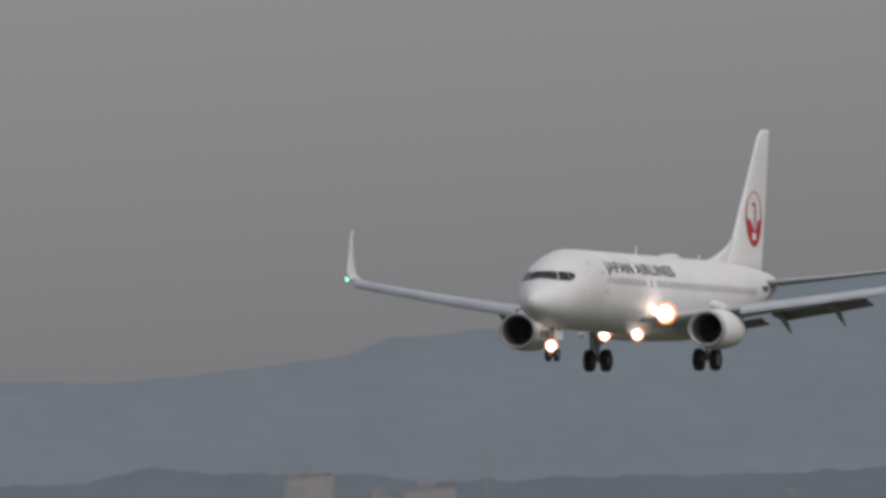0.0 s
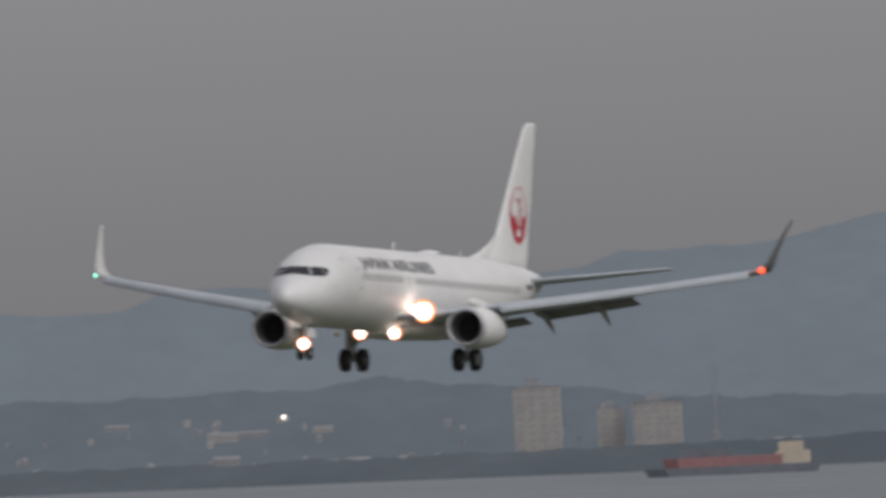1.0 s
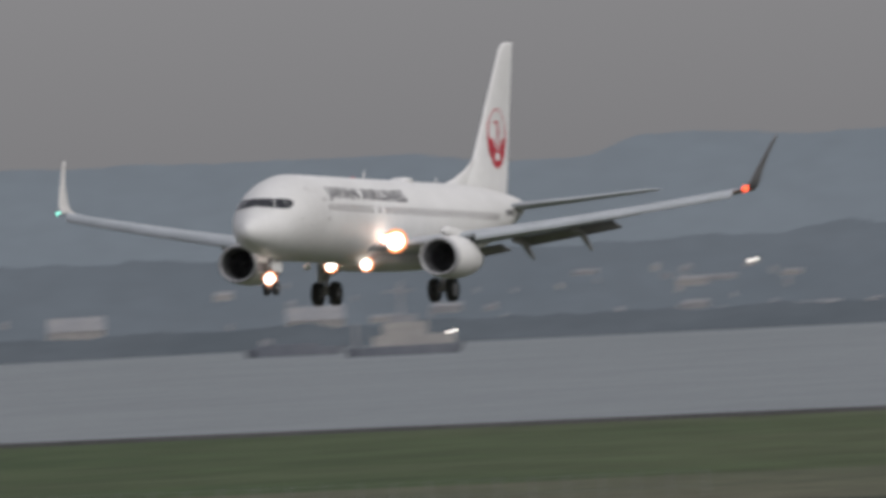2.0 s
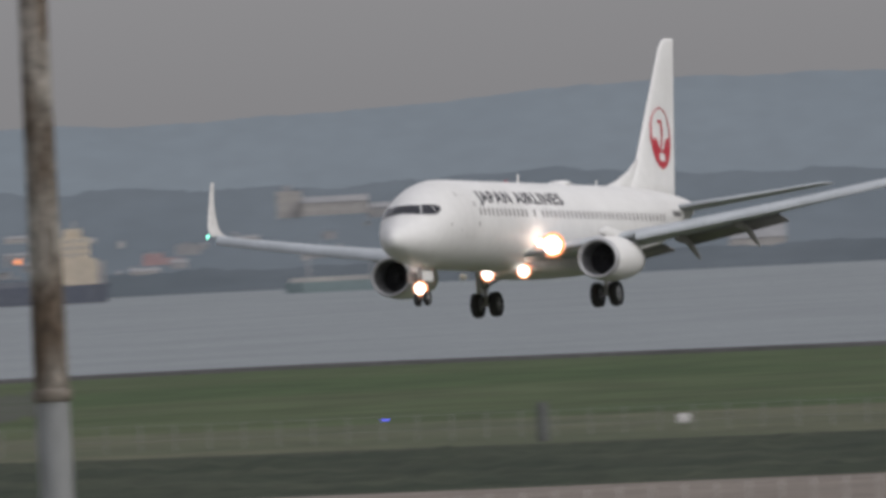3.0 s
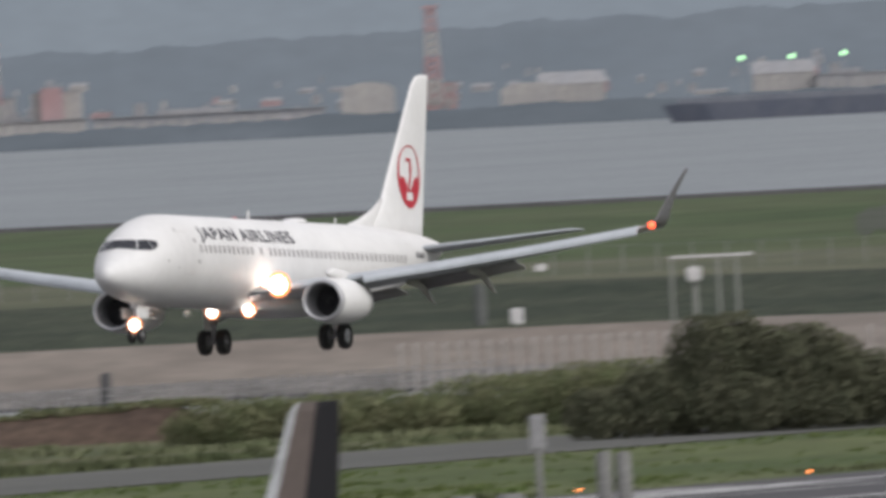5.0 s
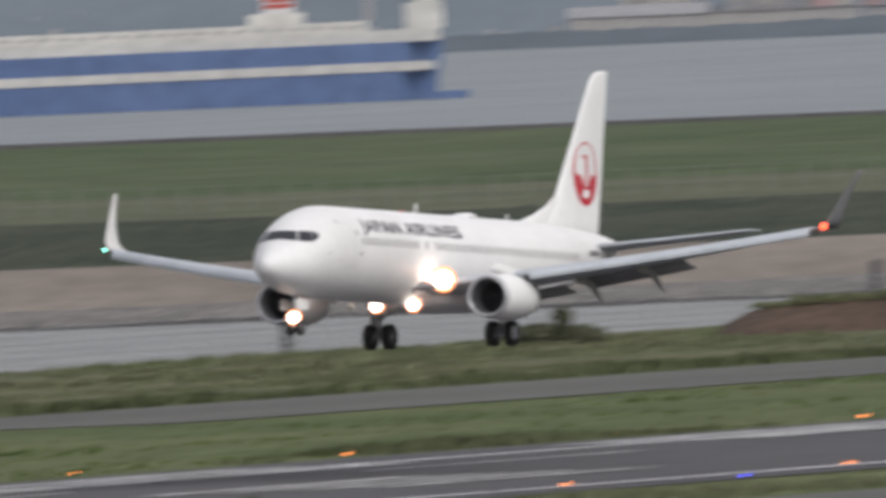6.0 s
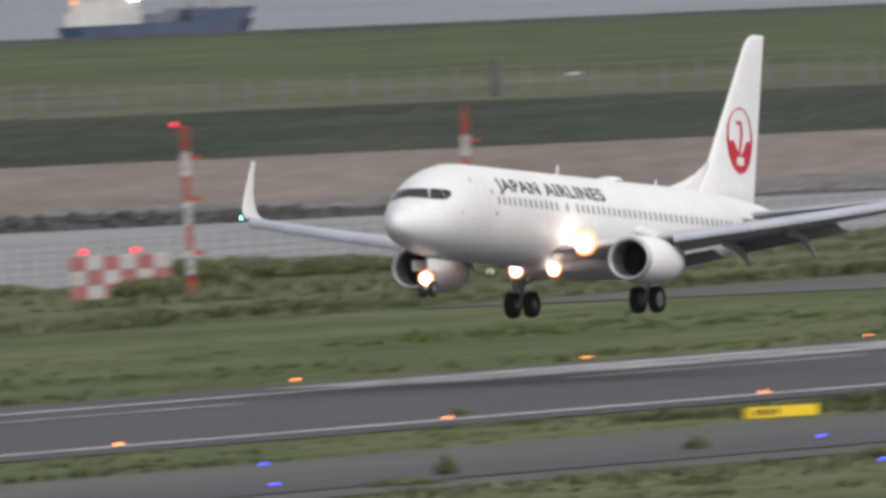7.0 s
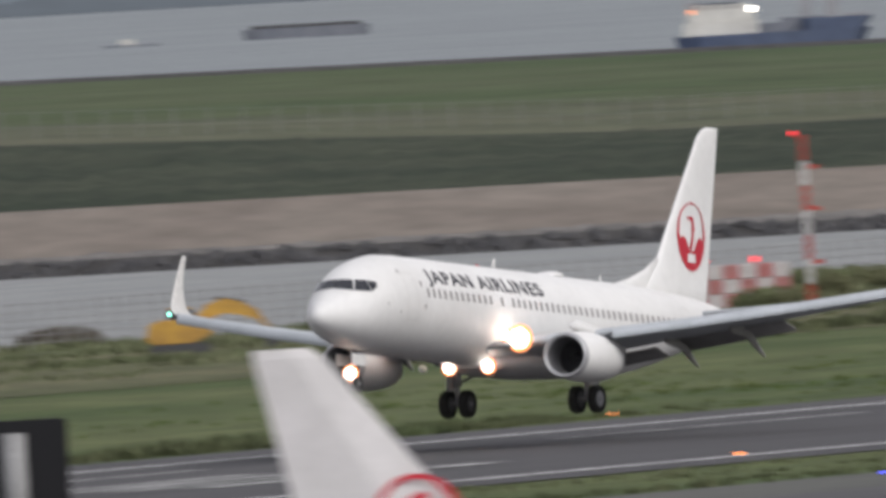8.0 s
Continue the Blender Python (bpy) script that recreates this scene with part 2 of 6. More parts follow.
def build_engine(plane, sgn):
    cx, cy, cz = GEAR - 13.45, sgn * 4.92, 1.55
    eng = part("engine", lathe([(0.02, 0.93), (0.10, 1.00), (0.02, 1.055), (-0.25, 1.12), (-0.8, 1.18), (-1.6, 1.20), (-2.5, 1.14), (-3.3, 1.0), (-3.75, 0.88), (-3.7, 0.82), (-3.2, 0.80)], squash=0.92), WHITE,
               plane, "white turbofan engine nacelle", at=Matrix.Translation((cx, cy, cz)) @ Matrix.Diagonal((1, 0.90, 0.87, 1)))
    part("inlet_lip", lathe([(0.0, 0.88), (0.09, 0.92), (0.13, 1.0), (0.07, 1.06), (-0.12, 1.098)], squash=0.92), LIP, eng, "bare metal inlet lip")
    part("inlet_duct", lathe([(0.05, 0.91), (-0.2, 0.84), (-0.6, 0.80), (-1.05, 0.80)], squash=0.96), DUCT, eng)
    bm = lathe([(-1.0, 0.79), (-1.05, 0.01)])
    part("fan_disc", bm, DARK, eng)
    blade = None
    for k in range(24):
        m = Matrix.Rotation(k * math.tau / 24, 4, "X") @ Matrix.Translation((-0.93, 0, 0)) @ Matrix.Rotation(radians(35), 4, "Z")
        if blade is None:
            blade = part("fan_blade", box(bmesh.new(), -0.06, 0.06, -0.012, 0.012, 0.2, 0.78), BLADE, eng, smooth=False, at=m)
        else:
            share("fan_blade", blade, eng, m)
    part("spinner", lathe([(-0.55, 0.01), (-0.65, 0.09), (-0.8, 0.17), (-0.98, 0.24)], n=16), BLADE, eng)
    part("exhaust", lathe([(-3.1, 0.66), (-3.9, 0.60), (-4.6, 0.46), (-4.55, 0.40), (-4.2, 0.38)]), LIP, eng)
    part("exhaust_cone", lathe([(-4.2, 0.36), (-4.8, 0.22), (-5.3, 0.02)], n=16), BLADE, eng)
    rings = []
    for xb, w, z0, z1 in ((13.9, 0.06, 2.72, 2.80), (14.6, 0.16, 2.6, 2.98), (15.8, 0.2, 2.3, 2.85), (17.5, 0.18, 1.9, 2.5), (18.8, 0.05, 1.75, 2.05)):
        rings.append([(GEAR - xb, cy + sx * w, z) for sx, z in ((-1, z0), (1, z0), (1, z1), (-0.4, z1 + 0.06))])
    part("pylon", loft(rings), WHITE, plane)
    return eng


def wheel(plane, name, at, r, w, hub=None):
    tyre = part(name, lathe([(-w * 0.35, r * 0.55), (-w / 2, r * 0.8), (-w * 0.42, r * 0.95), (-w * 0.2, r), (w * 0.2, r), (w * 0.42, r * 0.95), (w / 2, r * 0.8), (w * 0.35, r * 0.55)], "y", 24), TYRE,
                plane, "black rubber tyre", at=Matrix.Translation(at))
    part("hub", lathe([(-w * 0.36, 0.01), (-w * 0.33, r * 0.3), (-w * 0.38, r * 0.57), (w * 0.38, r * 0.57), (w * 0.33, r * 0.3), (w * 0.36, 0.01)], "y", 18), hub or HUB, tyre, "pale metal hub" if hub else "dull metal hub")


def build_airliner():
    plane = new("airliner")
    plane.empty_display_size = 2
    tagged(plane, "white twin jet airliner landing with lights on and gear down", "airplane")
    # fuselage
    rings = []
    n = 40
    xs = [s[0] for s in SECTIONS]
    dense = sorted(set(xs + [(a + b) / 2 for a, b in zip(xs, xs[1:])]))
    for xb in dense:
        top, bottom, half = section(xb)
        c, hh = (top + bottom) / 2, (top - bottom) / 2
        rings.append([(GEAR - xb, half * math.sin(k * math.tau / n), c + hh * math.cos(k * math.tau / n)) for k in range(n)])
    body = part("fuselage", loft(rings), WHITE, plane, "glossy white fuselage with cabin windows")
    # belly fairing between the wings
    rings = []
    for xb, w, z0, z1 in ((14.5, 0.5, 1.42, 1.7), (15.2, 1.5, 1.32, 2.0), (16.4, 2.1, 1.20, 2.3), (18.5, 2.2, 1.15, 2.3), (21.0, 2.05, 1.18, 2.2), (23.0, 1.5, 1.30, 2.0), (24.6, 0.5, 1.42, 1.7)):
        c, hh = (z0 + z1) / 2, (z1 - z0) / 2
        rings.append([(GEAR - xb, w * math.copysign(abs(math.sin(a)) ** 0.6, math.sin(a)), c + hh * math.copysign(abs(math.cos(a)) ** 0.6, math.cos(a))) for a in [k * math.tau / 28 for k in range(28)]])
    part("belly_fairing", loft(rings), WHITE, plane)
    # cockpit windows
    for mirror in (False, True):
        for corners in (((2.635, 3.808), (2.89, 3.73), (3.28, 4.17), (3.13, 4.199)), ((2.92, 3.73), (3.50, 3.71), (3.62, 4.17), (3.32, 4.17)), ((3.53, 3.71), (3.92, 3.92), (3.98, 4.10), (3.65, 4.17))):
            part("cockpit_window", skin_patch(corners, 6, 5, 0.02, mirror), GLASS, body, "dark cockpit window")
    # cabin windows
    first = None
    for mirror in (False, True):
        first = None
        for k in range(47):
            xb = 7.5 + 0.508 * k
            if 30.6 < xb or k in (12, 14):
                continue
            if xb < 26 and first:
                share("cabin_window", first, body, Matrix.Translation((7.5 - xb, 0, 0)))
            else:
                bm = skin_patch(((xb - 0.105, 3.68), (xb + 0.105, 3.68), (xb + 0.105, 4.02), (xb - 0.105, 4.02)), 2, 3, 0.012, mirror)
                ob = part("cabin_window", bm, PANE, body)
                first = first or ob
    # door outlines
    for x0, x1, z0, z1 in ((5.75, 6.6, 2.7, 4.55), (30.9, 31.65, 2.75, 4.5)):
        frame_door = new("door")
        frame_door.parent = body
        for c in (((x0, z0), (x0 + 0.035, z0), (x0 + 0.035, z1), (x0, z1)), ((x1, z0), (x1 + 0.035, z0), (x1 + 0.035, z1), (x1, z1)),
                  ((x0, z0), (x1, z0), (x1, z0 + 0.04), (x0, z0 + 0.04)), ((x0, z1), (x1, z1), (x1, z1 + 0.04), (x0, z1 + 0.04))):
            part("seam", skin_patch(c, 2, 6, 0.01), SEAM, frame_door)
    # lettering along the cabin
    curve = bpy.data.curves.new("lettering", "FONT")
    curve.body, curve.size, curve.space_character = "JAPAN AIRLINES", 1.0, 1.12
    curve.offset = 0.03
    tmp = bpy.data.objects.new("tmp_text", curve)
    scene.collection.objects.link(tmp)
    bpy.context.view_layer.update()
    me = bpy.data.meshes.new_from_object(tmp.evaluated_get(bpy.context.evaluated_depsgraph_get()))
    bpy.data.objects.remove(tmp)
    bm = bmesh.new()
    bm.from_mesh(me)
    bpy.data.meshes.remove(me)
    lo, hi = min(v.co.x for v in bm.verts), max(v.co.x for v in bm.verts)
    for k in range(1, 12):
        bmesh.ops.bisect_plane(bm, geom=bm.verts[:] + bm.edges[:] + bm.faces[:], plane_co=(0, 0.06 * k, 0), plane_no=(0, 1, 0))
    spans = []
    for a, b in sorted(sorted((e.verts[0].co.x, e.verts[1].co.x)) for e in bm.edges):
        if spans and a <= spans[-1][1] + 1e-5:
            spans[-1][1] = max(spans[-1][1], b)
        else:
            spans.append([a, b])
    for a, b in spans:
        piece = bm.copy()
        bmesh.ops.delete(piece, geom=[v for v in piece.verts if not a - 1e-4 < v.co.x < b + 1e-4], context="VERTS")
        for v in piece.verts:
            xb = 7.8 + (v.co.x - lo) / (hi - lo) * 10.45
            v.co = side(xb, 4.29 + v.co.y * 0.72, 0.016)
        part("letter", piece, LETTER, body, "dark grey letter of the airline's name", smooth=False)
    bm.free()
    # registration near the tail, as bars
    for k in range(6):
        x0 = 31.95 + 0.24 * k
        part("registration_mark", skin_patch(((x0, 3.95), (x0 + 0.15, 3.95), (x0 + 0.15, 4.2), (x0, 4.2)), 1, 2, 0.012), LETTER, body)
    # small dark vents on the nose and side
    for x0, z0, s in ((6.95, 4.08, 0.16), (7.1, 3.2, 0.14), (4.3, 3.2, 0.08), (5.6, 4.55, 0.12), (5.2, 2.95, 0.06)):
        part("vent", skin_patch(((x0, z0), (x0 + s, z0), (x0 + s, z0 + s * 1.3), (x0, z0 + s * 1.3)), 1, 2, 0.014), PANE, body)
    # antennas and the satellite dome
    for xb, hgt, c in ((16.9, 0.40, 0.34), (26.6, 0.26, 0.22)):
        part("antenna", loft([airfoil(xb, c, 0, 5.36, 0.12, upright=True), airfoil(xb + 0.16, c * 0.5, 0, 5.39 + hgt, 0.12, upright=True)]), WHITE, body)
    rings = []
    for k in range(9):
        f = k / 8
        w = math.sin(math.pi * min(0.97, max(0.03, f))) ** 0.4
        rings.append([(GEAR - 21.5 - f * 1.3, 0.55 * w * math.sin(a), 5.34 + 0.22 * w * max(0, math.cos(a)) ** 0.6) for a in [q * math.tau / 16 for q in range(16)]])
    part("satellite_dome", loft(rings), WHITE, body, "low white satellite dome")
    lamp(body, "beacon", (GEAR - 15.6, 0, 5.41), 0.07, RED, None, "unlit red beacon")
    # fin and rudder, one section cut at the hinge
    def fin_line(z):
        le = 33.15 + (z - 8.2) * 0.745 if z > 6.4 else 31.81 - (6.4 - z) * 1.08
        return le, 37.0 + (z - 8.2) * 0.17

    def fin_half(u, c):
        return 0.085 * c * (1.48 * math.sqrt(u) - 0.63 * u - 1.76 * u * u + 1.42 * u ** 3 - 0.51 * u ** 4)

    def fin_ring(z, u0, u1, cut=0.0, thin=1.0, n=10):
        le, te = fin_line(z)
        le += cut
        us = [u0 + (u1 - u0) * (1 - math.cos(math.pi * k / n)) / 2 for k in range(n + 1)]
        up = [(GEAR - le - u * (te - le), thin * fin_half(u, te - le) + 0.012, z) for u in us]
        return up + [(x, -y, zz) for x, y, zz in up[::-1]]

    levels = ((4.85, 0, 1), (5.6, 0, 1), (6.4, 0, 1), (8.2, 0, 1), (10.2, 0, 1), (11.7, 0, 1), (12.02, 0.2, 0.8), (12.14, 0.55, 0.3))
    fin = part("tail_fin", loft([fin_ring(z, 0.0, 0.74, cut, thin) for z, cut, thin in levels]), WHITE, plane, "white tail fin with a red round emblem")
    part("rudder", loft([fin_ring(z, 0.743, 1.0, cut, thin) for z, cut, thin in levels]), WHITE, fin)
    rings = []
    for xb, z in ((26.6, 5.22), (28.0, 5.40), (29.4, 5.68), (30.8, 6.10), (32.0, 6.68)):
        rings.append([(GEAR - xb, w, h) for w, h in ((0.12, 4.9), (0.07, z - 0.12), (0, z), (-0.07, z - 0.12), (-0.12, 4.9))])
    part("dorsal_fin", loft(rings), WHITE, fin)
    # round red emblem with a white bird shape left out of it
    for sgn in (1, -1):
        bm = bmesh.new()
        R, cx, cz = 1.38, 34.85, 7.62
        def place(u, v, out):
            le, te = fin_line(cz + v)
            f = min(0.985, max(0.01, (cx + u - le) / (te - le)))
            return (GEAR - cx - u, sgn * (fin_half(f, te - le) + 0.012 + out), cz + v)
        def red(u, v):
            u, v = u / R, v / R
            if math.hypot(u, v) > 1:
                return False
            crescent = (u / 0.84) ** 2 + ((v - 0.16) / 0.80) ** 2 > 1
            body_red = v < -0.22 - 0.22 * math.cos(5.2 * u) and abs(u) < 0.8
            neck = abs(u - 0.10 * math.sin(4.0 * v + 0.6)) < 0.085 and -0.4 < v < 0.58
            beak = 0.50 < v < 0.60 and -0.30 < u < 0.12
            mark = abs(u) < 0.30 and -0.74 < v < -0.50
            return (crescent or body_red or neck or beak) and not mark
        step = 0.045
        m = int(R / step) + 1
        made = {}
        def vert(i, j):
            if (i, j) not in made:
                made[i, j] = bm.verts.new(place(i * step, j * step, 0.02))
            return made[i, j]
        for i in range(-m, m):
            for j in range(-m, m):
                if red((i + 0.5) * step, (j + 0.5) * step):
                    bm.faces.new((vert(i, j), vert(i + 1, j), vert(i + 1, j + 1), vert(i, j + 1)))
        part("emblem", bm, RED, fin, "red round emblem")
    # tailplane
    for sgn in (1, -1):
        rings = [airfoil(32.9, 4.0, sgn * 0.5, 4.32, 0.10), airfoil(34.6, 2.9, sgn * 3.6, 4.65, 0.095), airfoil(36.3, 1.75, sgn * 6.9, 5.02, 0.09), airfoil(36.7, 1.2, sgn * 7.15, 5.05, 0.06)]
        part("tailplane", loft(rings), WING, plane, "grey tailplane")
    build_wing(plane, 1, "port_wing")
    build_wing(plane, -1, "starboard_wing")
    build_engine(plane, 1)
    build_engine(plane, -1)
    # main gear
    for sgn in (1, -1):
        y = sgn * 2.86
        bm = tube(bmesh.new(), (0.1, y, 1.9), (0, y, 0.95), 0.17)
        tube(bm, (0.02, y, 1.0), (0, y, 0.23), 0.11)
        tube(bm, (0, y - 0.62, 0.23), (0, y + 0.62, 0.23), 0.09)
        tube(bm, (0.05, y - sgn * 0.2, 1.1), (0.1, y - sgn * 1.4, 1.6), 0.06)
        gear = part("main_gear", bm, STRUT, plane, "grey steel main landing gear leg")
        wheel(gear, "main_wheel", (0, y - 0.43, 0.23), 0.56, 0.40)
        wheel(gear, "main_wheel", (0, y + 0.43, 0.23), 0.56, 0.40, LIP if sgn > 0 else None)
        part("gear_door", box(bmesh.new(), -0.45, 0.35, y + sgn * 0.30 - 0.02, y + sgn * 0.30 + 0.02, 0.75, 1.75), WHITE, gear, smooth=False)
    # nose gear
    gx = GEAR - 4.4
    bm = tube(bmesh.new(), (gx, 0, 1.5), (gx, 0, 0.72), 0.10)
    tube(bm, (gx, 0, 0.8), (gx, 0, 0.12), 0.07)
    tube(bm, (gx, -0.32, 0.14), (gx, 0.32, 0.14), 0.06)
    tube(bm, (gx - 0.05, 0, 0.8), (gx - 0.9, 0, 1.35), 0.05)
    gear = part("nose_gear", bm, STRUT, plane, "grey steel nose landing gear leg")
    wheel(gear, "nose_wheel", (gx, -0.22, 0.14), 0.345, 0.2)
    wheel(gear, "nose_wheel", (gx, 0.22, 0.14), 0.345, 0.2)
    # starboard door gets a darker grey for the shade on that side
    for y in (-0.36, 0.36):
        part("gear_door", box(bmesh.new(), gx - 0.5, gx + 0.75, y - 0.015, y + 0.015, 0.86, 1.32), WHITE if y > 0 else SHADED_GREY, gear, smooth=False)
    lamp(gear, "taxi_light", (gx + 0.22, 0, 0.56), 0.235, LAMP, HALO)
    # landing lights in the wing roots and under the belly
    for sgn in (1, -1):
        lamp(plane, "landing_light", (GEAR - 14.25, sgn * 2.5, 2.38), 0.39, LAMP, HALO)
        lamp(plane, "turnoff_light", (GEAR - 13.8, sgn * 2.1, 2.5), 0.17, LAMP, HALO)
        lamp(plane, "belly_light", (GEAR - 14.75, sgn * 0.86, 1.36), 0.23, LAMP, HALO)
        le, ch, z = wing_line(16.6)
        lamp(plane, "wingtip_light", (GEAR - le - 0.02, sgn * 16.85, z + 0.03), 0.16 if sgn > 0 else 0.065, RED_L if sgn > 0 else GREEN_L, None, "red wingtip light" if sgn > 0 else "green wingtip light")
    part("retracted_light", lathe([(-0.22, 0.02), (-0.2, 0.14), (0.0, 0.16), (0.03, 0.02)], n=12), DULL, plane, "pale unlit retracted light", at=Matrix.Translation((GEAR - 14.75, -2.05, 1.36)))
    return plane


airliner = build_airliner()


# ---- ground materials ----
GRASS = mat("mown_grass", (0.058, 0.084, 0.028), 0.95, color2=(0.106, 0.122, 0.050), scale=0.045, stretch=(0.35, 1.0, 1), fine=0.45, fine_amount=0.35)
ROUGH = mat("rough_grass", (0.072, 0.086, 0.039), 0.95, color2=(0.128, 0.122, 0.068), scale=0.05, stretch=(0.4, 1, 1), fine=0.6, fine_amount=0.4)
FAR_GRASS = mat("plateau_grass", (0.052, 0.080, 0.032), 0.95, color2=(0.080, 0.096, 0.048), scale=0.012, stretch=(0.5, 1, 1), fine=0.12, fine_amount=0.3)
PALE_GRASS = mat("dry_grass", (0.078, 0.090, 0.053), 0.95, color2=(0.112, 0.113, 0.074), scale=0.02, fine=0.2, fine_amount=0.3)
HEDGE = mat("dark_bank", (0.024, 0.034, 0.020), 0.95, color2=(0.047, 0.056, 0.035), scale=0.06, fine=0.5, fine_amount=0.4)
ASPHALT = mat("asphalt", (0.048, 0.046, 0.050), 0.85, color2=(0.064, 0.062, 0.065), scale=0.03, stretch=(0.15, 1, 1), fine=0.5, fine_amount=0.18)
SERVICE = mat("old_asphalt", (0.096, 0.098, 0.090), 0.9, color2=(0.118, 0.119, 0.108), scale=0.05, stretch=(0.2, 1, 1), fine=0.8, fine_amount=0.12)
PAINT = mat("worn_paint", (0.50, 0.50, 0.49), 0.8, color2=(0.20, 0.20, 0.20), scale=0.25, fine=1.6, fine_amount=0.2)
EDGE_PAINT = mat("edge_paint", (0.66, 0.66, 0.65), 0.8, color2=(0.46, 0.46, 0.46), scale=0.25, fine=1.6, fine_amount=0.2)
CONCRETE = mat("seawall_concrete", (0.178, 0.152, 0.130), 0.9, color2=(0.226, 0.198, 0.170), scale=0.04, fine=0.3, fine_amount=0.15)
ROCK = mat("wet_rock", (0.115, 0.108, 0.100), 0.85, color2=(0.175, 0.162, 0.150), scale=0.25, fine=1.2, fine_amount=0.4)
TIDE = mat("tide_mark", (0.035, 0.033, 0.032), 0.7, color2=(0.055, 0.052, 0.05), scale=0.2, fine=1.0)
WETROCK = mat("dark_boulder", (0.040, 0.040, 0.044), 0.75, color2=(0.078, 0.076, 0.078), scale=0.9, fine=4.0, fine_amount=0.4)
SHORE = mat("shore_stone", (0.052, 0.049, 0.052), 0.9, color2=(0.075, 0.071, 0.073), scale=0.1, fine=0.6, fine_amount=0.3)
GRAVEL = mat("grey_gravel", (0.056, 0.070, 0.044), 0.95, color2=(0.082, 0.084, 0.070), scale=0.08, fine=0.6, fine_amount=0.2)
RAIL = mat("pale_rail", (0.34, 0.315, 0.29), 0.8, color2=(0.28, 0.26, 0.24), scale=0.3)
STONE_POST = mat("stone_post", (0.19, 0.19, 0.18), 0.85, color2=(0.145, 0.145, 0.14), scale=1.2, fine=6.0, fine_amount=0.2)
JET_BLACK = mat("worn_black", (0.018, 0.018, 0.02), 0.9)
GREY_EDGE = mat("pale_edge", (0.42, 0.43, 0.43), 0.7, color2=(0.33, 0.34, 0.33), scale=1.5, fine=8.0, fine_amount=0.2)
DULL_WHITE = mat("dull_white_paint", (0.62, 0.60, 0.60), 0.5, color2=(0.55, 0.535, 0.53), scale=0.5, fine=4.0, fine_amount=0.05)
BROWN = mat("brown_paint", (0.105, 0.082, 0.072), 0.6, color2=(0.085, 0.068, 0.06), scale=0.6)
SOIL = mat("bare_soil", (0.070, 0.049, 0.038), 0.95, color2=(0.094, 0.067, 0.050), scale=0.2, fine=1.2, fine_amount=0.3)
LEAF = mat("leaves", (0.122, 0.145, 0.072), 0.9, color2=(0.172, 0.174, 0.100), scale=0.7, fine=4.0, fine_amount=0.3)
LEAF_DARK = mat("dark_leaves", (0.082, 0.089, 0.056), 0.9, color2=(0.118, 0.120, 0.078), scale=0.7, fine=4.0, fine_amount=0.3)
TUFT = mat("grass_tuft", (0.078, 0.116, 0.035), 0.95, color2=(0.108, 0.130, 0.050), scale=0.1, fine=1.0, fine_amount=0.2)
WEED = mat("dry_weed", (0.122, 0.142, 0.076), 0.95, color2=(0.148, 0.155, 0.092), scale=0.08, fine=0.8, fine_amount=0.25)
DRY_BUSH = mat("dry_brush", (0.115, 0.100, 0.085), 0.95, color2=(0.15, 0.135, 0.11), scale=0.7, fine=4.0, fine_amount=0.3)
BARK = mat("bark", (0.06, 0.045, 0.035), 0.95)
POST = mat("post_grey", (0.30, 0.30, 0.30), 0.7, color2=(0.24, 0.24, 0.24), scale=0.8)
POST_DIM = mat("post_dim", (0.085, 0.09, 0.085), 0.85, color2=(0.11, 0.115, 0.11), scale=0.6)
POST_FAR = mat("post_weathered", (0.20, 0.205, 0.185), 0.8)
POST_DARK = mat("post_dark", (0.06, 0.06, 0.062), 0.8)
MASTRED = mat("mast_red", (0.42, 0.05, 0.035), 0.6, color2=(0.36, 0.05, 0.04), scale=1.0)
HUTRED = mat("faded_red", (0.38, 0.13, 0.125), 0.8, color2=(0.33, 0.16, 0.15), scale=0.8, fine=3.0)
HUTWHITE = mat("faded_white", (0.50, 0.48, 0.47), 0.8, color2=(0.42, 0.38, 0.37), scale=0.7, fine=3.0)
MASTWHITE = mat("mast_white", (0.60, 0.59, 0.58), 0.6, color2=(0.5, 0.49, 0.48), scale=1.0)
YELLOW = mat("digger_yellow", (0.50, 0.29, 0.045), 0.6, color2=(0.36, 0.20, 0.045), scale=0.8, fine=5.0)
SIGN_Y = mat("sign_yellow", (0.80, 0.55, 0.02), 0.5)
NAVY = mat("hull_blue", (0.078, 0.125, 0.25), 0.6, color2=(0.090, 0.138, 0.26), scale=0.05)
NAVY_DK = mat("hull_navy", (0.045, 0.065, 0.12), 0.5, color2=(0.06, 0.08, 0.13), scale=0.1)
CREAM = mat("ship_white", (0.55, 0.54, 0.50), 0.6, color2=(0.46, 0.45, 0.42), scale=0.1)


# Water: the sky's grey reflection is put into the base colour, gloss kept low.
def sea_material(name, color, color2, scale, stretch, bump):
    m = mat(name, color, 0.55, color2=color2, scale=scale, stretch=stretch, fine=scale * 14, fine_amount=0.14, bump=bump)
    m.node_tree.nodes["Principled BSDF"].inputs["Specular IOR Level"].default_value = 0.15
    return m


SEA = sea_material("choppy_sea", (0.190, 0.211, 0.220), (0.223, 0.246, 0.256), 0.06, (0.35, 1, 1), 0.3)
CANAL = sea_material("canal_water", (0.200, 0.210, 0.207), (0.270, 0.277, 0.272), 0.16, (0.45, 1, 1), 0.3)


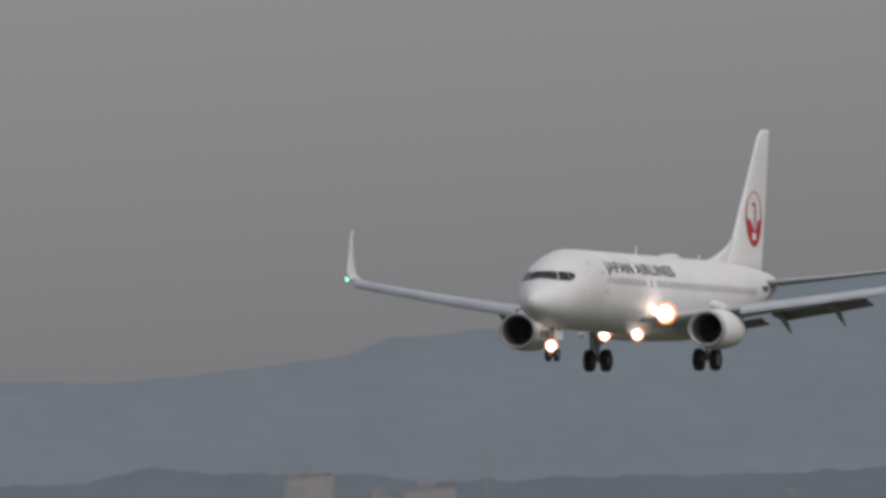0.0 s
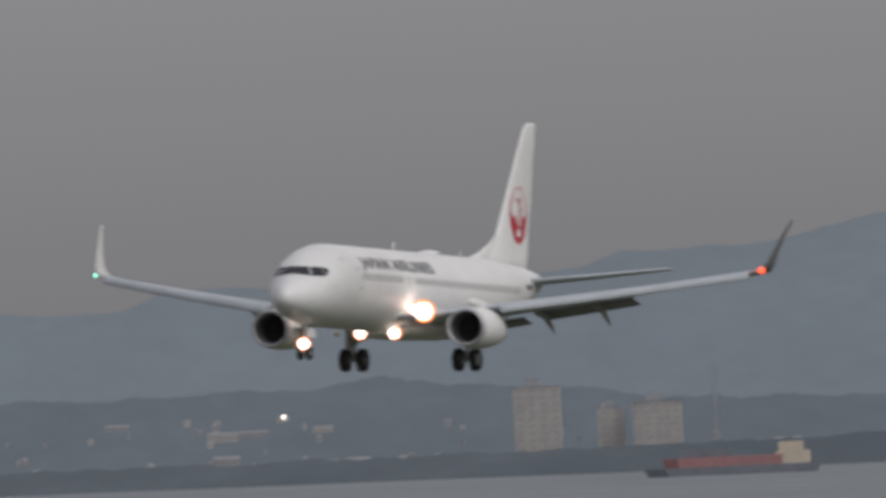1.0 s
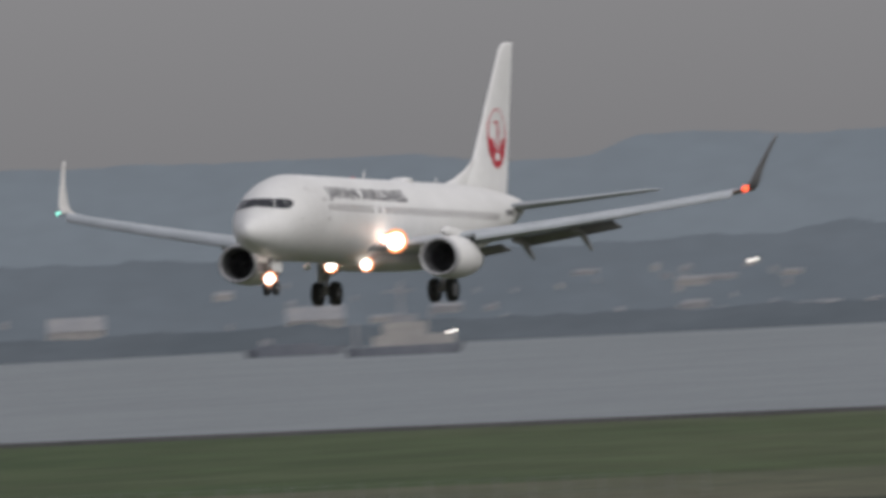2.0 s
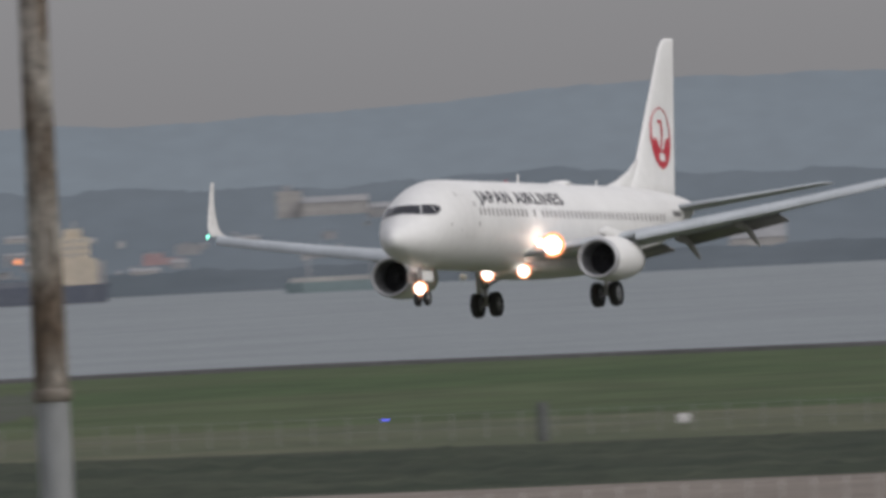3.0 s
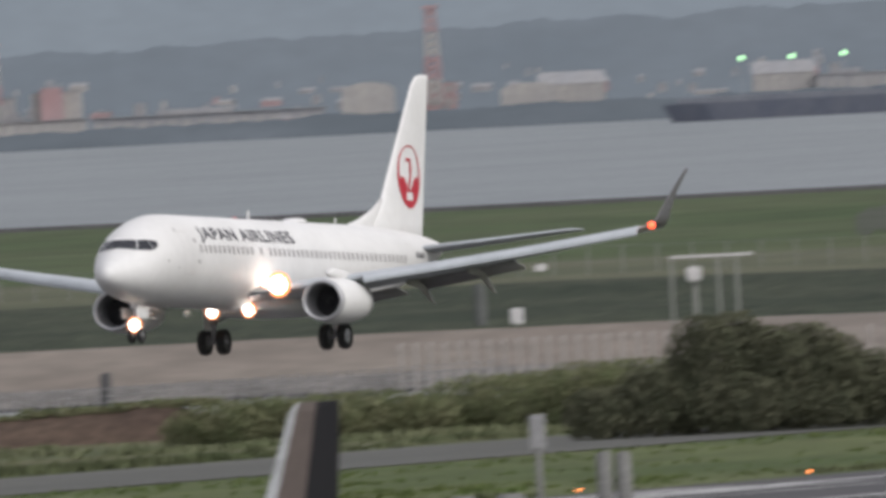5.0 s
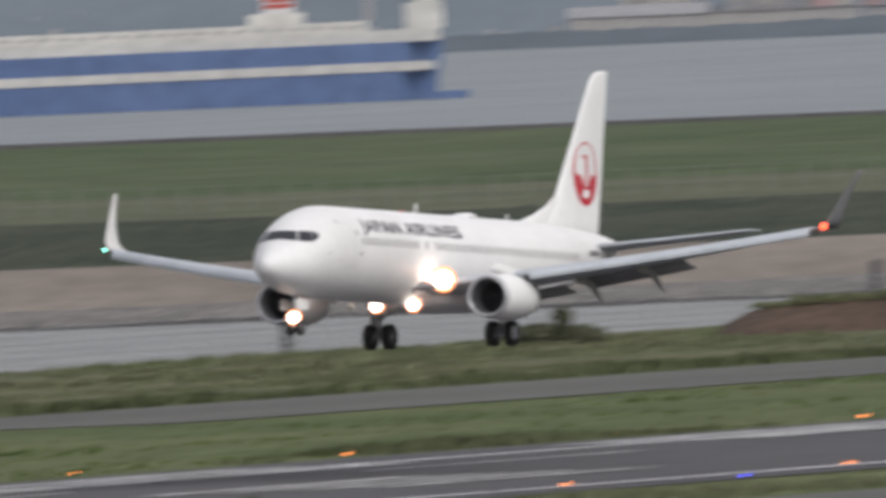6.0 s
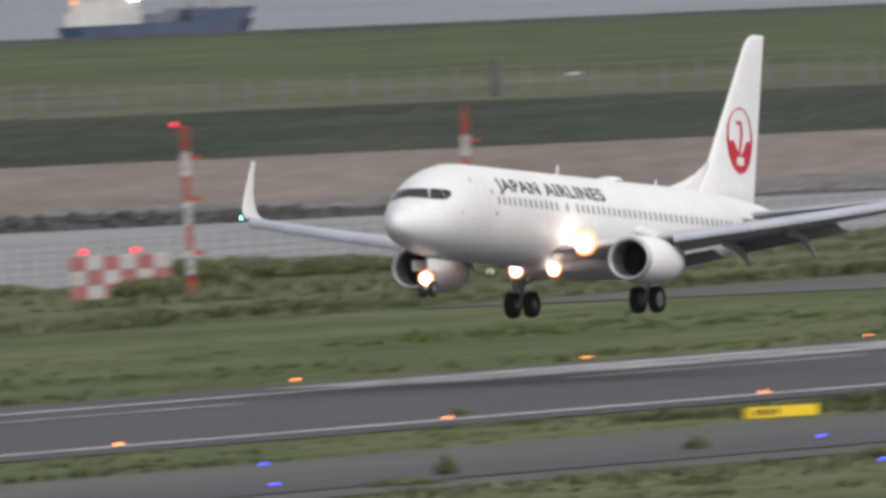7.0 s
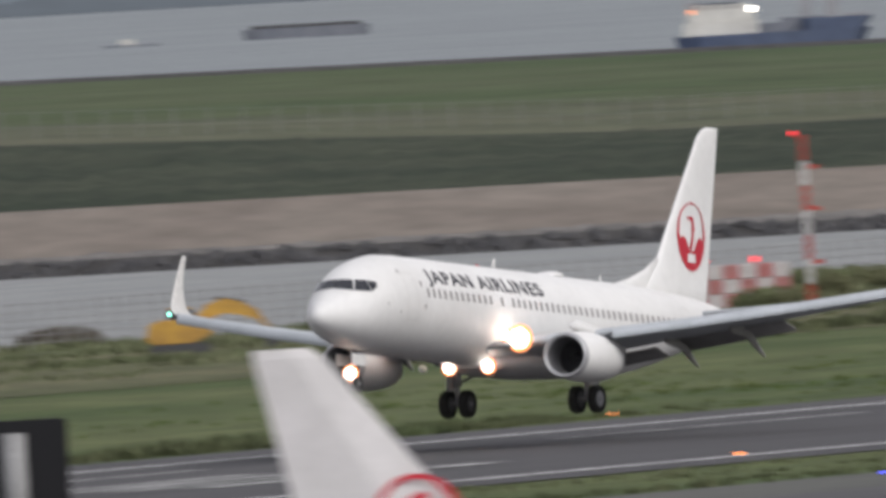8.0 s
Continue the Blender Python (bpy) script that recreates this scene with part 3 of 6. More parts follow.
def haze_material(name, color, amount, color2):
    """Distant land: dim ground with the evening's haze added as a bluish glow."""
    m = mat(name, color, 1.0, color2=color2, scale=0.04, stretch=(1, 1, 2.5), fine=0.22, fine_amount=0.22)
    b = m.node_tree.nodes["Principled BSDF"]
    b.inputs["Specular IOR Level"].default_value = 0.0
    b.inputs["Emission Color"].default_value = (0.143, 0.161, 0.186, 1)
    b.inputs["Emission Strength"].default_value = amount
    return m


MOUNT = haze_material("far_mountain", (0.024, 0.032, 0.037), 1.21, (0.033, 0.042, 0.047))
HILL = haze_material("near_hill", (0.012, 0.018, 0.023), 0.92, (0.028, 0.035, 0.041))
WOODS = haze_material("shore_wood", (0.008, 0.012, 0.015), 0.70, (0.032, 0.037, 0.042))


# Far shore colours: haze is put in by paling and closing up tones.
def hazed_wall(name, color, color2):
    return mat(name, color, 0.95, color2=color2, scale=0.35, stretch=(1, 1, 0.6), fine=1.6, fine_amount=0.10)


TOWN = hazed_wall("town_wall", (0.265, 0.270, 0.284), (0.300, 0.298, 0.302))
TOWN_LT = hazed_wall("town_light_wall", (0.390, 0.372, 0.348), (0.340, 0.330, 0.318))
TOWN_DK = hazed_wall("town_window", (0.325, 0.318, 0.308), (0.345, 0.336, 0.322))
HULLRED = hazed_wall("hull_red", (0.330, 0.175, 0.170), (0.290, 0.165, 0.165))
HULLGREY = hazed_wall("hull_grey", (0.150, 0.162, 0.188), (0.180, 0.190, 0.212))
SHIP_CREAM = hazed_wall("ship_cream", (0.52, 0.45, 0.35), (0.44, 0.39, 0.32))
HULLDARK = hazed_wall("hull_dark", (0.095, 0.105, 0.132), (0.115, 0.124, 0.148))
TEAL = hazed_wall("hull_teal", (0.185, 0.235, 0.240), (0.180, 0.222, 0.230))
TOWN_RED = hazed_wall("town_red", (0.380, 0.250, 0.250), (0.350, 0.260, 0.262))


# ---- places by bearing: degrees from -x towards -y, metres out, height or the slope seen from the terrace ----
def spot(az, dist, z):
    a = radians(az)
    return Vector((-dist * math.cos(a), -dist * math.sin(a), z))


def seen(az, el, dist):
    return spot(az, dist, H + dist * math.tan(radians(el)))


def lerp(table, a):
    if a <= table[0][0]:
        return table[0][1]
    for (a0, v0), (a1, v1) in zip(table, table[1:]):
        if a <= a1:
            return v0 + (v1 - v0) * (a - a0) / (a1 - a0)
    return table[-1][1]


AZ0, AZ1 = 12.0, 33.0


def strip(name, material, near, far, label, category, step=0.25, rows=2, kind="structure", wobble=0.0, az0=12.0, az1=33.0):
    """A band of land between two lines; each line gives (metres out, height) for a bearing."""
    bm = bmesh.new()
    n = int((az1 - az0) / step)
    grid = []
    for j in range(rows + 1):
        f = j / rows
        row = []
        for i in range(n + 1):
            az = az0 + i * step
            (d0, z0), (d1, z1) = near(az), far(az)
            w = wobble * noise.noise((az * 30, j * 1.7, 3.3)) if 0 < j < rows or wobble < 0 else 0
            row.append(bm.verts.new(spot(az, d0 + (d1 - d0) * f, z0 + (z1 - z0) * f + abs(w))))
        grid.append(row)
    for a, b in zip(grid, grid[1:]):
        for i in range(n):
            bm.faces.new((a[i], a[i + 1], b[i + 1], b[i]))
    ob = mesh_object(name, bm, material)
    return tagged(ob, label, category, kind=kind)


def line(dist, table):
    """A line at a fixed distance whose height follows the slopes in the table."""
    def at(az):
        return dist, H + dist * math.tan(radians(lerp(table, az)))
    return at


def flat(dist, z):
    return lambda az: (dist, z)


def band(name, material, y0, y1, z, label, category, x0=-3000, x1=1200, kind="structure"):
    bm = bmesh.new()
    n = 60
    a = [bm.verts.new((x0 + (x1 - x0) * i / n, y0, z)) for i in range(n + 1)]
    b = [bm.verts.new((x0 + (x1 - x0) * i / n, y1, z)) for i in range(n + 1)]
    for i in range(n):
        bm.faces.new((a[i], a[i + 1], b[i + 1], b[i]))
    return tagged(mesh_object(name, bm, material), label, category, kind=kind)


# ---- the airfield, the canal, the sea wall and the bay ----
def airfield():
    """The airfield's grass, whose outer edge steps back to the road beyond the canal's end."""
    bm = bmesh.new()
    xs = [-3000 + 70 * i for i in range(61)]
    rows = [[bm.verts.new((x, -732 if y == -760 and x < -2000 else y, 0)) for x in xs] for y in (900, 0, -450, -760)]
    for r, s in zip(rows, rows[1:]):
        for i in range(60):
            bm.faces.new((r[i], r[i + 1], s[i + 1], s[i]))
    first = next(i for i, x in enumerate(xs) if x > -1990)
    outer = [bm.verts.new((-2062, -842, 0))] + [bm.verts.new((x, -842, 0)) for x in xs[first + 1:]]
    for i in range(first, 60):
        bm.faces.new((rows[3][i], rows[3][i + 1], outer[i + 1 - first], outer[i - first]))
    tagged(mesh_object("ground", bm, GRASS), "green mown airfield grass", "grass", kind="structure")


airfield()
bm = bmesh.new()
bmesh.ops.create_circle(bm, cap_ends=True, segments=96, radius=4950)
bmesh.ops.translate(bm, verts=bm.verts, vec=(0, 0, -3.0))
tagged(mesh_object("water", bm, SEA), "grey bay water round the airfield", "water", kind="structure")
band("runway", ASPHALT, -579, -643, 0.05, "dark grey asphalt runway", "runway")
band("service_road", SERVICE, -716, -748, 0.05, "pale grey asphalt road between grass strips", "road", -3000, -1618)
band("taxiway", SERVICE, -519, -556, 0.05, "grey asphalt taxiway", "taxiway")
band("taxiway_lane", ASPHALT, -526, -541, 0.09, "darker asphalt lane of the taxiway", "taxiway")
band("apron", SERVICE, -280, -470, 0.004, "grey concrete apron", "apron")
band("edge_marking", EDGE_PAINT, -584.3, -585.6, 0.09, "worn white runway edge line", "marking")
band("edge_marking", EDGE_PAINT, -632.0, -633.3, 0.09, "worn white runway edge line", "marking")

strip("canal", CANAL, flat(1850, -1.0), flat(2470, -1.0), "pale grey canal water behind a wire fence", "water")


def blend(low, high):
    """One line below bearing 21.55, another past 21.85."""
    def at(az):
        f = min(1, max(0, (az - 21.55) / 0.3))
        return tuple(u + (v - u) * f for u, v in zip(low(az), high(az)))
    return at


def level(dist, el):
    return line(dist, [(12, el), (33, el)])


FOOT = blend(level(2232, -0.553), level(2432, -0.506))
TIDE_TOP = blend(level(2240, -0.545), line(2434, [(23.6, -0.499), (24.6, -0.499), (25.0, -0.486), (25.3, -0.481), (27, -0.481)]))
ROCK_TOP = blend(level(2250, -0.535), line(2442, [(20, -0.471), (27, -0.474)]))
strip("mud_flat", TIDE, flat(2095, -0.9), flat(2240, -0.93), "dark wet mud below the rocks", "mud", step=0.05, rows=4, az1=21.8)
strip("rock_footing", TIDE, FOOT, TIDE_TOP, "dark wet rocks at the water line", "rock", rows=1, step=0.05)
strip("rock_slope", ROCK, TIDE_TOP, ROCK_TOP, "grey rubble slope below the sea wall", "rock", step=0.02, rows=4, wobble=0.5)
def boulders():
    """Dark uneven rocks heaped along the water line, too many to count."""
    rnd = random.Random(17)
    verts, faces = [], []
    for k in range(900):
        az = 21.9 + 4.9 * k / 900 + rnd.uniform(-0.003, 0.003)
        d0, z0 = FOOT(az)
        d1, z1 = TIDE_TOP(az)
        f = rnd.uniform(0.0, 1.1)
        c = spot(az, d0 + (d1 - d0) * f - 0.3, z0 + (z1 - z0) * f)
        size = rnd.uniform(0.22, 0.5) * (1.25 if az > 24.7 else 0.7)
        i = len(verts)
        for a in range(5):
            t = a * math.tau / 5 + rnd.uniform(-0.3, 0.3)
            verts.append(c + Vector((math.cos(t), math.sin(t), -0.5)) * size * rnd.uniform(0.8, 1.2))
        for a in range(5):
            t = a * math.tau / 5 + rnd.uniform(-0.3, 0.3)
            verts.append(c + Vector((math.cos(t) * 0.7, math.sin(t) * 0.7, 0.35)) * size * rnd.uniform(0.7, 1.2))
        for a in range(5):
            b = (a + 1) % 5
            faces.append((i + a, i + b, i + 5 + b, i + 5 + a))
        faces.append(tuple(i + 5 + a for a in range(5)))
    me = bpy.data.meshes.new("boulders")
    me.from_pydata(verts, [], faces)
    me.materials.append(WETROCK)
    tagged(new("boulders", me), "dark wet boulders heaped along the water line", "rocks", kind="stuff")


boulders()
TOP_EL = [(19, -0.440), (20.2, -0.432), (20.8, -0.427), (21.2, -0.423), (21.7, -0.415), (22.3, -0.410), (23.5, -0.410), (24.7, -0.404), (26.4, -0.398)]
strip("sea_wall", CONCRETE, ROCK_TOP, line(2462, TOP_EL), "beige concrete sea wall slope", "wall", step=0.05)
DARK_EL = [(19, -0.378), (20.2, -0.364), (21.2, -0.353), (22.0, -0.341), (23.5, -0.342), (24.7, -0.330), (25.4, -0.326), (26.4, -0.292)]
strip("bank", HEDGE, line(2462, TOP_EL), line(2600, DARK_EL), "dark green overgrown bank", "bank", step=0.03, rows=8, wobble=0.8)
PALE_EL = [(19, -0.330), (21, -0.315), (24, -0.300), (26.4, -0.262)]
strip("dry_grass", PALE_GRASS, line(2600, DARK_EL), line(2760, PALE_EL), "pale green dry grass along a fence", "grass", step=0.1, rows=3)
FAR_EL = [(19, -0.242), (20, -0.232), (21, -0.222), (22.5, -0.2215), (24, -0.215), (24.7, -0.211), (25, -0.209), (26.4, -0.197)]
strip("far_field", FAR_GRASS, line(2760, PALE_EL), line(3300, FAR_EL), "green grass field beside the bay", "grass", step=0.1, rows=4)
strip("far_shore_edge", SHORE, line(3300, FAR_EL), line(3306, [(a, e + 0.007) for a, e in FAR_EL]), "dark stony shore edge", "rock", step=0.02, rows=2, wobble=0.12)


def field_spot(az, el):
    """The point of the far field seen at an elevation."""
    lo, hi = 0.0, 1.0
    z0, z1 = line(2760, PALE_EL)(az)[1], line(3300, FAR_EL)(az)[1]
    for k in range(24):
        f = (lo + hi) / 2
        d, z = 2760 + 540 * f, z0 + (z1 - z0) * f
        if math.degrees(math.atan2(z - 20.44, d)) < el:
            lo = f
        else:
            hi = f
    return spot(az, d, z + 0.05)


def gravel_track():
    """A grey track that bends down across the far field."""
    edges = [(21.415, -0.236, -0.264), (21.44, -0.238, -0.2735), (21.50, -0.244, -0.285), (21.555, -0.256, -0.294), (21.568, -0.262, -0.292)]
    rows = []
    bm = bmesh.new()
    for k in range(33):
        f = k / 32 * (len(edges) - 1)
        i = min(int(f), len(edges) - 2)
        az, hi, lo = [edges[i][c] + (edges[i + 1][c] - edges[i][c]) * (f - i) for c in range(3)]
        lo, hi = lo + 0.010 * noise.noise((k * 0.5, 3, 1)), hi + 0.008 * noise.noise((k * 0.6, 7, 1))
        rows.append([bm.verts.new(field_spot(az, lo + (hi - lo) * q / 3)) for q in range(4)])
    for r, s in zip(rows, rows[1:]):
        for q in range(3):
            bm.faces.new((r[q], s[q], s[q + 1], r[q + 1]))
    tagged(mesh_object("gravel_track", bm, GRAVEL), "grey gravel track across the far grass field", "track", kind="structure")


gravel_track()
SEA_EL = [(18, -0.110), (20, -0.096), (23, -0.092), (27, -0.090)]
strip("bay", SEA, line(3310, [(a, e - 0.004) for a, e in FAR_EL]), line(4700, SEA_EL), "grey choppy bay water", "water", step=0.2, rows=20)


def ridge(name, material, dist, table, base, label, rough, depth=60, step=0.012, seed=0.0):
    """A range of land with an uneven crest."""
    bm = bmesh.new()
    rows = []
    n = int((AZ1 - AZ0) / step)
    for i in range(n + 1):
        az = AZ0 + i * step
        el = lerp(table, az) + rough * (noise.noise((az * 9, seed, 0)) + 0.5 * noise.noise((az * 28, seed, 4)) + 0.35 * noise.noise((az * 80, seed, 9)))
        top = seen(az, el, dist)
        low = spot(az, dist - 15, H + (dist - 15) * math.tan(radians(base)))
        mid = (top * 0.55 + low * 0.45)
        mid.z += 0.8 * noise.noise((az * 20, seed, 7))
        rows.append([bm.verts.new(p) for p in (low, mid, top, spot(az, dist + depth, low.z))])
    for a, b in zip(rows, rows[1:]):
        for k in range(3):
            bm.faces.new((a[k], b[k], b[k + 1], a[k + 1]))
    return tagged(mesh_object(name, bm, material), label, "hills", kind="structure")


MTN = [(17.6, 0.30), (18.1, 0.295), (18.25, 0.287), (18.4, 0.255), (18.45, 0.246), (18.66, 0.247), (18.72, 0.222), (18.95, 0.208), (19.1, 0.203), (19.28, 0.217), (19.38, 0.215), (19.45, 0.188), (19.58, 0.184),
       (19.75, 0.203), (20.0, 0.205), (20.35, 0.211), (20.6, 0.204), (20.8, 0.188), (21.0, 0.182), (21.2, 0.176), (21.5, 0.181), (21.8, 0.188), (22.0, 0.201), (22.25, 0.220), (22.6, 0.23), (24, 0.22), (27, 0.25)]
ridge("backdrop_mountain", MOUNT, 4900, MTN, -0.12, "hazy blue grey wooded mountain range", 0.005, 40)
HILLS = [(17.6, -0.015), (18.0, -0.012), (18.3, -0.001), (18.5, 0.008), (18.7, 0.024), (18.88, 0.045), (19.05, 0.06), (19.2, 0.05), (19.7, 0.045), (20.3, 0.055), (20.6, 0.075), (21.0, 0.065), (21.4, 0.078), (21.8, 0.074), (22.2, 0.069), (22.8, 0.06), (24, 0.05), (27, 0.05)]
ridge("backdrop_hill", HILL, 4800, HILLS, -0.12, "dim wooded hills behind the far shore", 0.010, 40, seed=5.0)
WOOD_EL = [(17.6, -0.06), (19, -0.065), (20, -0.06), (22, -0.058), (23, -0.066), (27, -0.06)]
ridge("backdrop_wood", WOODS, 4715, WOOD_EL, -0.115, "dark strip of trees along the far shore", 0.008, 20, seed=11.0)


# ---- runway lights, markings and signs ----
def small_lamp(name, light, label, r=0.08):
    ob = new(name)
    tagged(ob, label, "ground light")
    bm = lathe([(0.0, 0.2), (0.03, 0.2), (0.05, 0.14), (0.06, 0.02)], "z", 10)
    part("base", bm, POST_DARK, ob)
    bm = bmesh.new()
    bmesh.ops.create_uvsphere(bm, u_segments=10, v_segments=6, radius=r)
    part("bulb", bm, light, ob, at=Matrix.Translation((0, 0, 0.085)) @ Matrix.Diagonal((2.0, 1.7, 0.6, 1)))
    return ob


XF, XN = -1606.38, -1335.45
amber = small_lamp("edge_light", AMBER_L, "lit amber runway edge light set low in the ground")
tagged(amber, group="runway edge lights")
spots = [(XF + 3.9 + 30 * k, -648.4) for k in range(-4, 14)] + [(XN + 3.4 + 30 * k, -585.9) for k in range(-9, 8)]
amber.matrix_basis = Matrix.Translation((*spots[0], 0.0))
for x, y in spots[1:]:
    copy_thing(amber, Matrix.Translation((x, y, 0.05 if y > -643 else 0.0)))
blue = small_lamp("taxiway_light", BLUE_L, "lit blue taxiway edge light set low in the ground")
tagged(blue, group="taxiway edge lights")
places = [(25.025, 1307), (24.141, 1306), (25.011, 1258), (24.042, 1254), (22.993, 1486), (26.15, 1216), (26.10, 1262), (23.2, 1310)]
for k, (az, d) in enumerate(places):
    p = spot(az, d, 0.0)
    p.z = 0.09 if -541 < p.y < -526 else 0.05 if -556 < p.y < -519 or -643 < p.y < -579 else 0.0
    if k == 0:
        blue.matrix_basis = Matrix.Translation(p)
    else:
        copy_thing(blue, Matrix.Translation(p))
far_blue = None
for az, el, d in ((24.619, -0.2962, 2733), (20.89, -0.3118, 2781)):
    p = seen(az, el, d)
    if far_blue is None:
        far_blue = small_lamp("marker_light", BLUE_L, "lit blue marker light on the far grass field", 0.12)
        far_blue.matrix_basis = Matrix.Translation(p)
    else:
        copy_thing(far_blue, Matrix.Translation(p))
# touchdown bars and centre line, worn
for k in range(14):
    x = -1705 + 62 * k
    band("centre_marking", PAINT, -622.5, -623.5, 0.09, "worn white runway centre line stroke", "marking", x, x + 30)
for x0, x1, ys in ((-1404, -1376, (-599.5, -603.0, -606.5, -610.0)), (-1254, -1228, (-601.0, -604.5, -608.0, -611.5)), (-1556, -1528, (-599.5, -603.0, -606.5)),
                   (-1446, -1368, (-628.6, -630.9, -634.4, -636.7)), (-1254, -1226, (-629.0, -634.2)), (-1590, -1482, (-627.6, -630.0, -634.4, -636.8)), (-1534, -1488, (-618.4, -620.8))):
    for y in ys:
        band("touchdown_marking", PAINT, y, y - 1.9, 0.094, "worn white touchdown zone bar", "marking", x0, x1)


def sign_board():
    a, b = spot(24.258, 1364, 0), spot(24.146, 1366, 0)
    mid = (a + b) / 2
    ob = new("guidance_sign")
    ob.matrix_basis = Matrix.Translation(mid) @ Matrix.Rotation(math.atan2(b.y - a.y, b.x - a.x), 4, "Z")
    tagged(ob, "yellow airfield guidance sign with black marks, standing in the grass", "sign")
    L = (b - a).length / 2
    part("panel", box(bmesh.new(), -L, L, -0.15, 0.15, 0.06, 0.47), SIGN_Y, ob, smooth=False)
    for x in (-L * 0.8, 0, L * 0.8):
        part("leg", box(bmesh.new(), x - 0.05, x + 0.05, -0.05, 0.05, 0, 0.08), POST_DARK, ob, smooth=False)
    for k in range(4):
        x = -L + 0.3 + k * 0.32
        for s in (1, -1):
            part("mark", box(bmesh.new(), x, x + 0.2, s * 0.152 - 0.004, s * 0.152 + 0.004, 0.15, 0.38), BLACK, ob, smooth=False)


sign_board()


# ---- masts, markers and fences ----
def mast(az, dist, height, lit, label):
    ob = new("signal_mast")
    ob.matrix_basis = Matrix.Translation(spot(az, dist, 0)) @ Matrix.Rotation(radians(az), 4, "Z")
    tagged(ob, label, "mast", group="striped masts")
    n, w = 7, 0.13
    for k in range(n):
        z0, z1 = height * k / n, height * (k + 1) / n
        m = MASTRED if (n - 1 - k) % 2 == 0 else MASTWHITE
        bm = bmesh.new()
        for sx, sy in ((1, 1), (1, -1), (-1, 1), (-1, -1)):
            tube(bm, (sx * w, sy * w, z0), (sx * w, sy * w, z1), 0.06, n=6)
        for q in range(3):
            za, zb = z0 + (z1 - z0) * q / 3, z0 + (z1 - z0) * (q + 1) / 3
            for s in (1, -1):
                tube(bm, (s * w, -w, za), (s * w, w, zb), 0.05, n=5)
                tube(bm, (-w, s * w, za), (w, s * w, zb), 0.05, n=5)
        part("mast_section", bm, m, ob, smooth=False)
    for z in (height * 0.27, height * 0.58, height * 0.82):
        part("bracket", box(bmesh.new(), -0.08, 0.08, 0.2, 0.72, z - 0.11, z + 0.11), MASTRED, ob, smooth=False)
    if lit:
        bm = bmesh.new()
        bmesh.ops.create_uvsphere(bm, u_segments=12, v_segments=8, radius=0.13)
        part("obstruction_light", bm, MAST_L, ob, "lit red obstruction light", at=Matrix.Translation((0, -0.5, height + 0.16)))
        part("lamp_arm", box(bmesh.new(), -0.04, 0.04, -0.56, 0.2, height - 0.06, height + 0.04), MASTRED, ob, smooth=False)
    else:
        part("cap", tube(bmesh.new(), (0, 0, height), (0, 0, height + 0.45), 0.08), MASTRED, ob)


mast(25.126, 1876, 9.0, True, "red and white lattice mast with a lit red lamp")
mast(24.681, 1988, 8.3, False, "red and white lattice mast without a lamp")


def checker_cabin():
    ob = new("equipment_hut")
    ob.matrix_basis = Matrix.Translation(spot(25.238, 1902, 0)) @ Matrix.Rotation(radians(25.2 + 90), 4, "Z")
    tagged(ob, "red and white checkered equipment hut with two red lamps on top", "hut")
    for k in range(6):
        for j in range(3):
            x, z = -2.66 + k * 0.89, j * 0.76
            bm = box(bmesh.new(), x, x + 0.875, -1.2, 1.2, z, z + 0.745)
            bmesh.ops.bevel(bm, geom=bm.edges[:], offset=0.03, segments=1, affect="EDGES")
            part("panel", bm, HUTRED if (k + j) % 2 == 0 else HUTWHITE, ob, smooth=False)
    part("core", box(bmesh.new(), -2.6, 2.6, -1.15, 1.15, 0, 2.2), HUTWHITE, ob, smooth=False)
    for x in (-1.9, 0.85):
        bm = bmesh.new()
        bmesh.ops.create_uvsphere(bm, u_segments=12, v_segments=8, radius=0.17)
        part("obstruction_light", bm, MAST_L, ob, "lit red obstruction light", at=Matrix.Translation((x, 0, 2.5)))
        part("stand", tube(bmesh.new(), (x, 0, 2.19), (x, 0, 2.35), 0.07), POST_DARK, ob)


checker_cabin()


def fence(y, x0, x1, post_gap, height, wires, label, material, thick, z=0.0):
    ob = new("wire_fence")
    ob.matrix_basis = Matrix.Translation((0, y, z))
    tagged(ob, label, "fence")
    first = None
    x = x0
    while x <= x1:
        if first is None:
            first = part("post", box(bmesh.new(), -thick, thick, -thick, thick, 0, height), material, ob, smooth=False, at=Matrix.Translation((x, 0, 0)))
        else:
            share("post", first, ob, Matrix.Translation((x, 0, 0)))
        x += post_gap
    for k in range(wires):
        zz = height * (k + 1) / (wires + 0.3)
        part("wire", tube(bmesh.new(), (x0, 0, zz), (x1, 0, zz), 0.022, n=4), POST, ob)
    return ob


fence(-838, -2060, -1680, 2.1, 2.6, 6, "tall grey wire fence along the canal", POST, 0.035)
big = new("fence_post")
part("shaft", lathe([(0, 0.42), (0.2, 0.34), (3.2, 0.32), (3.3, 0.2)], "z", 10), POST_DARK, big)
tagged(big, "dark thick post beside the canal", "post", group="canal posts")
spots = [(25.815, 1935), (23.708, 2095), (22.77, 2185), (24.742, 2010), (24.28, 2050), (26.9, 1860)]
big.matrix_basis = Matrix.Translation(spot(*spots[0], -0.02))
for az, d in spots[1:]:
    copy_thing(big, Matrix.Translation(spot(az, d, -0.02)))


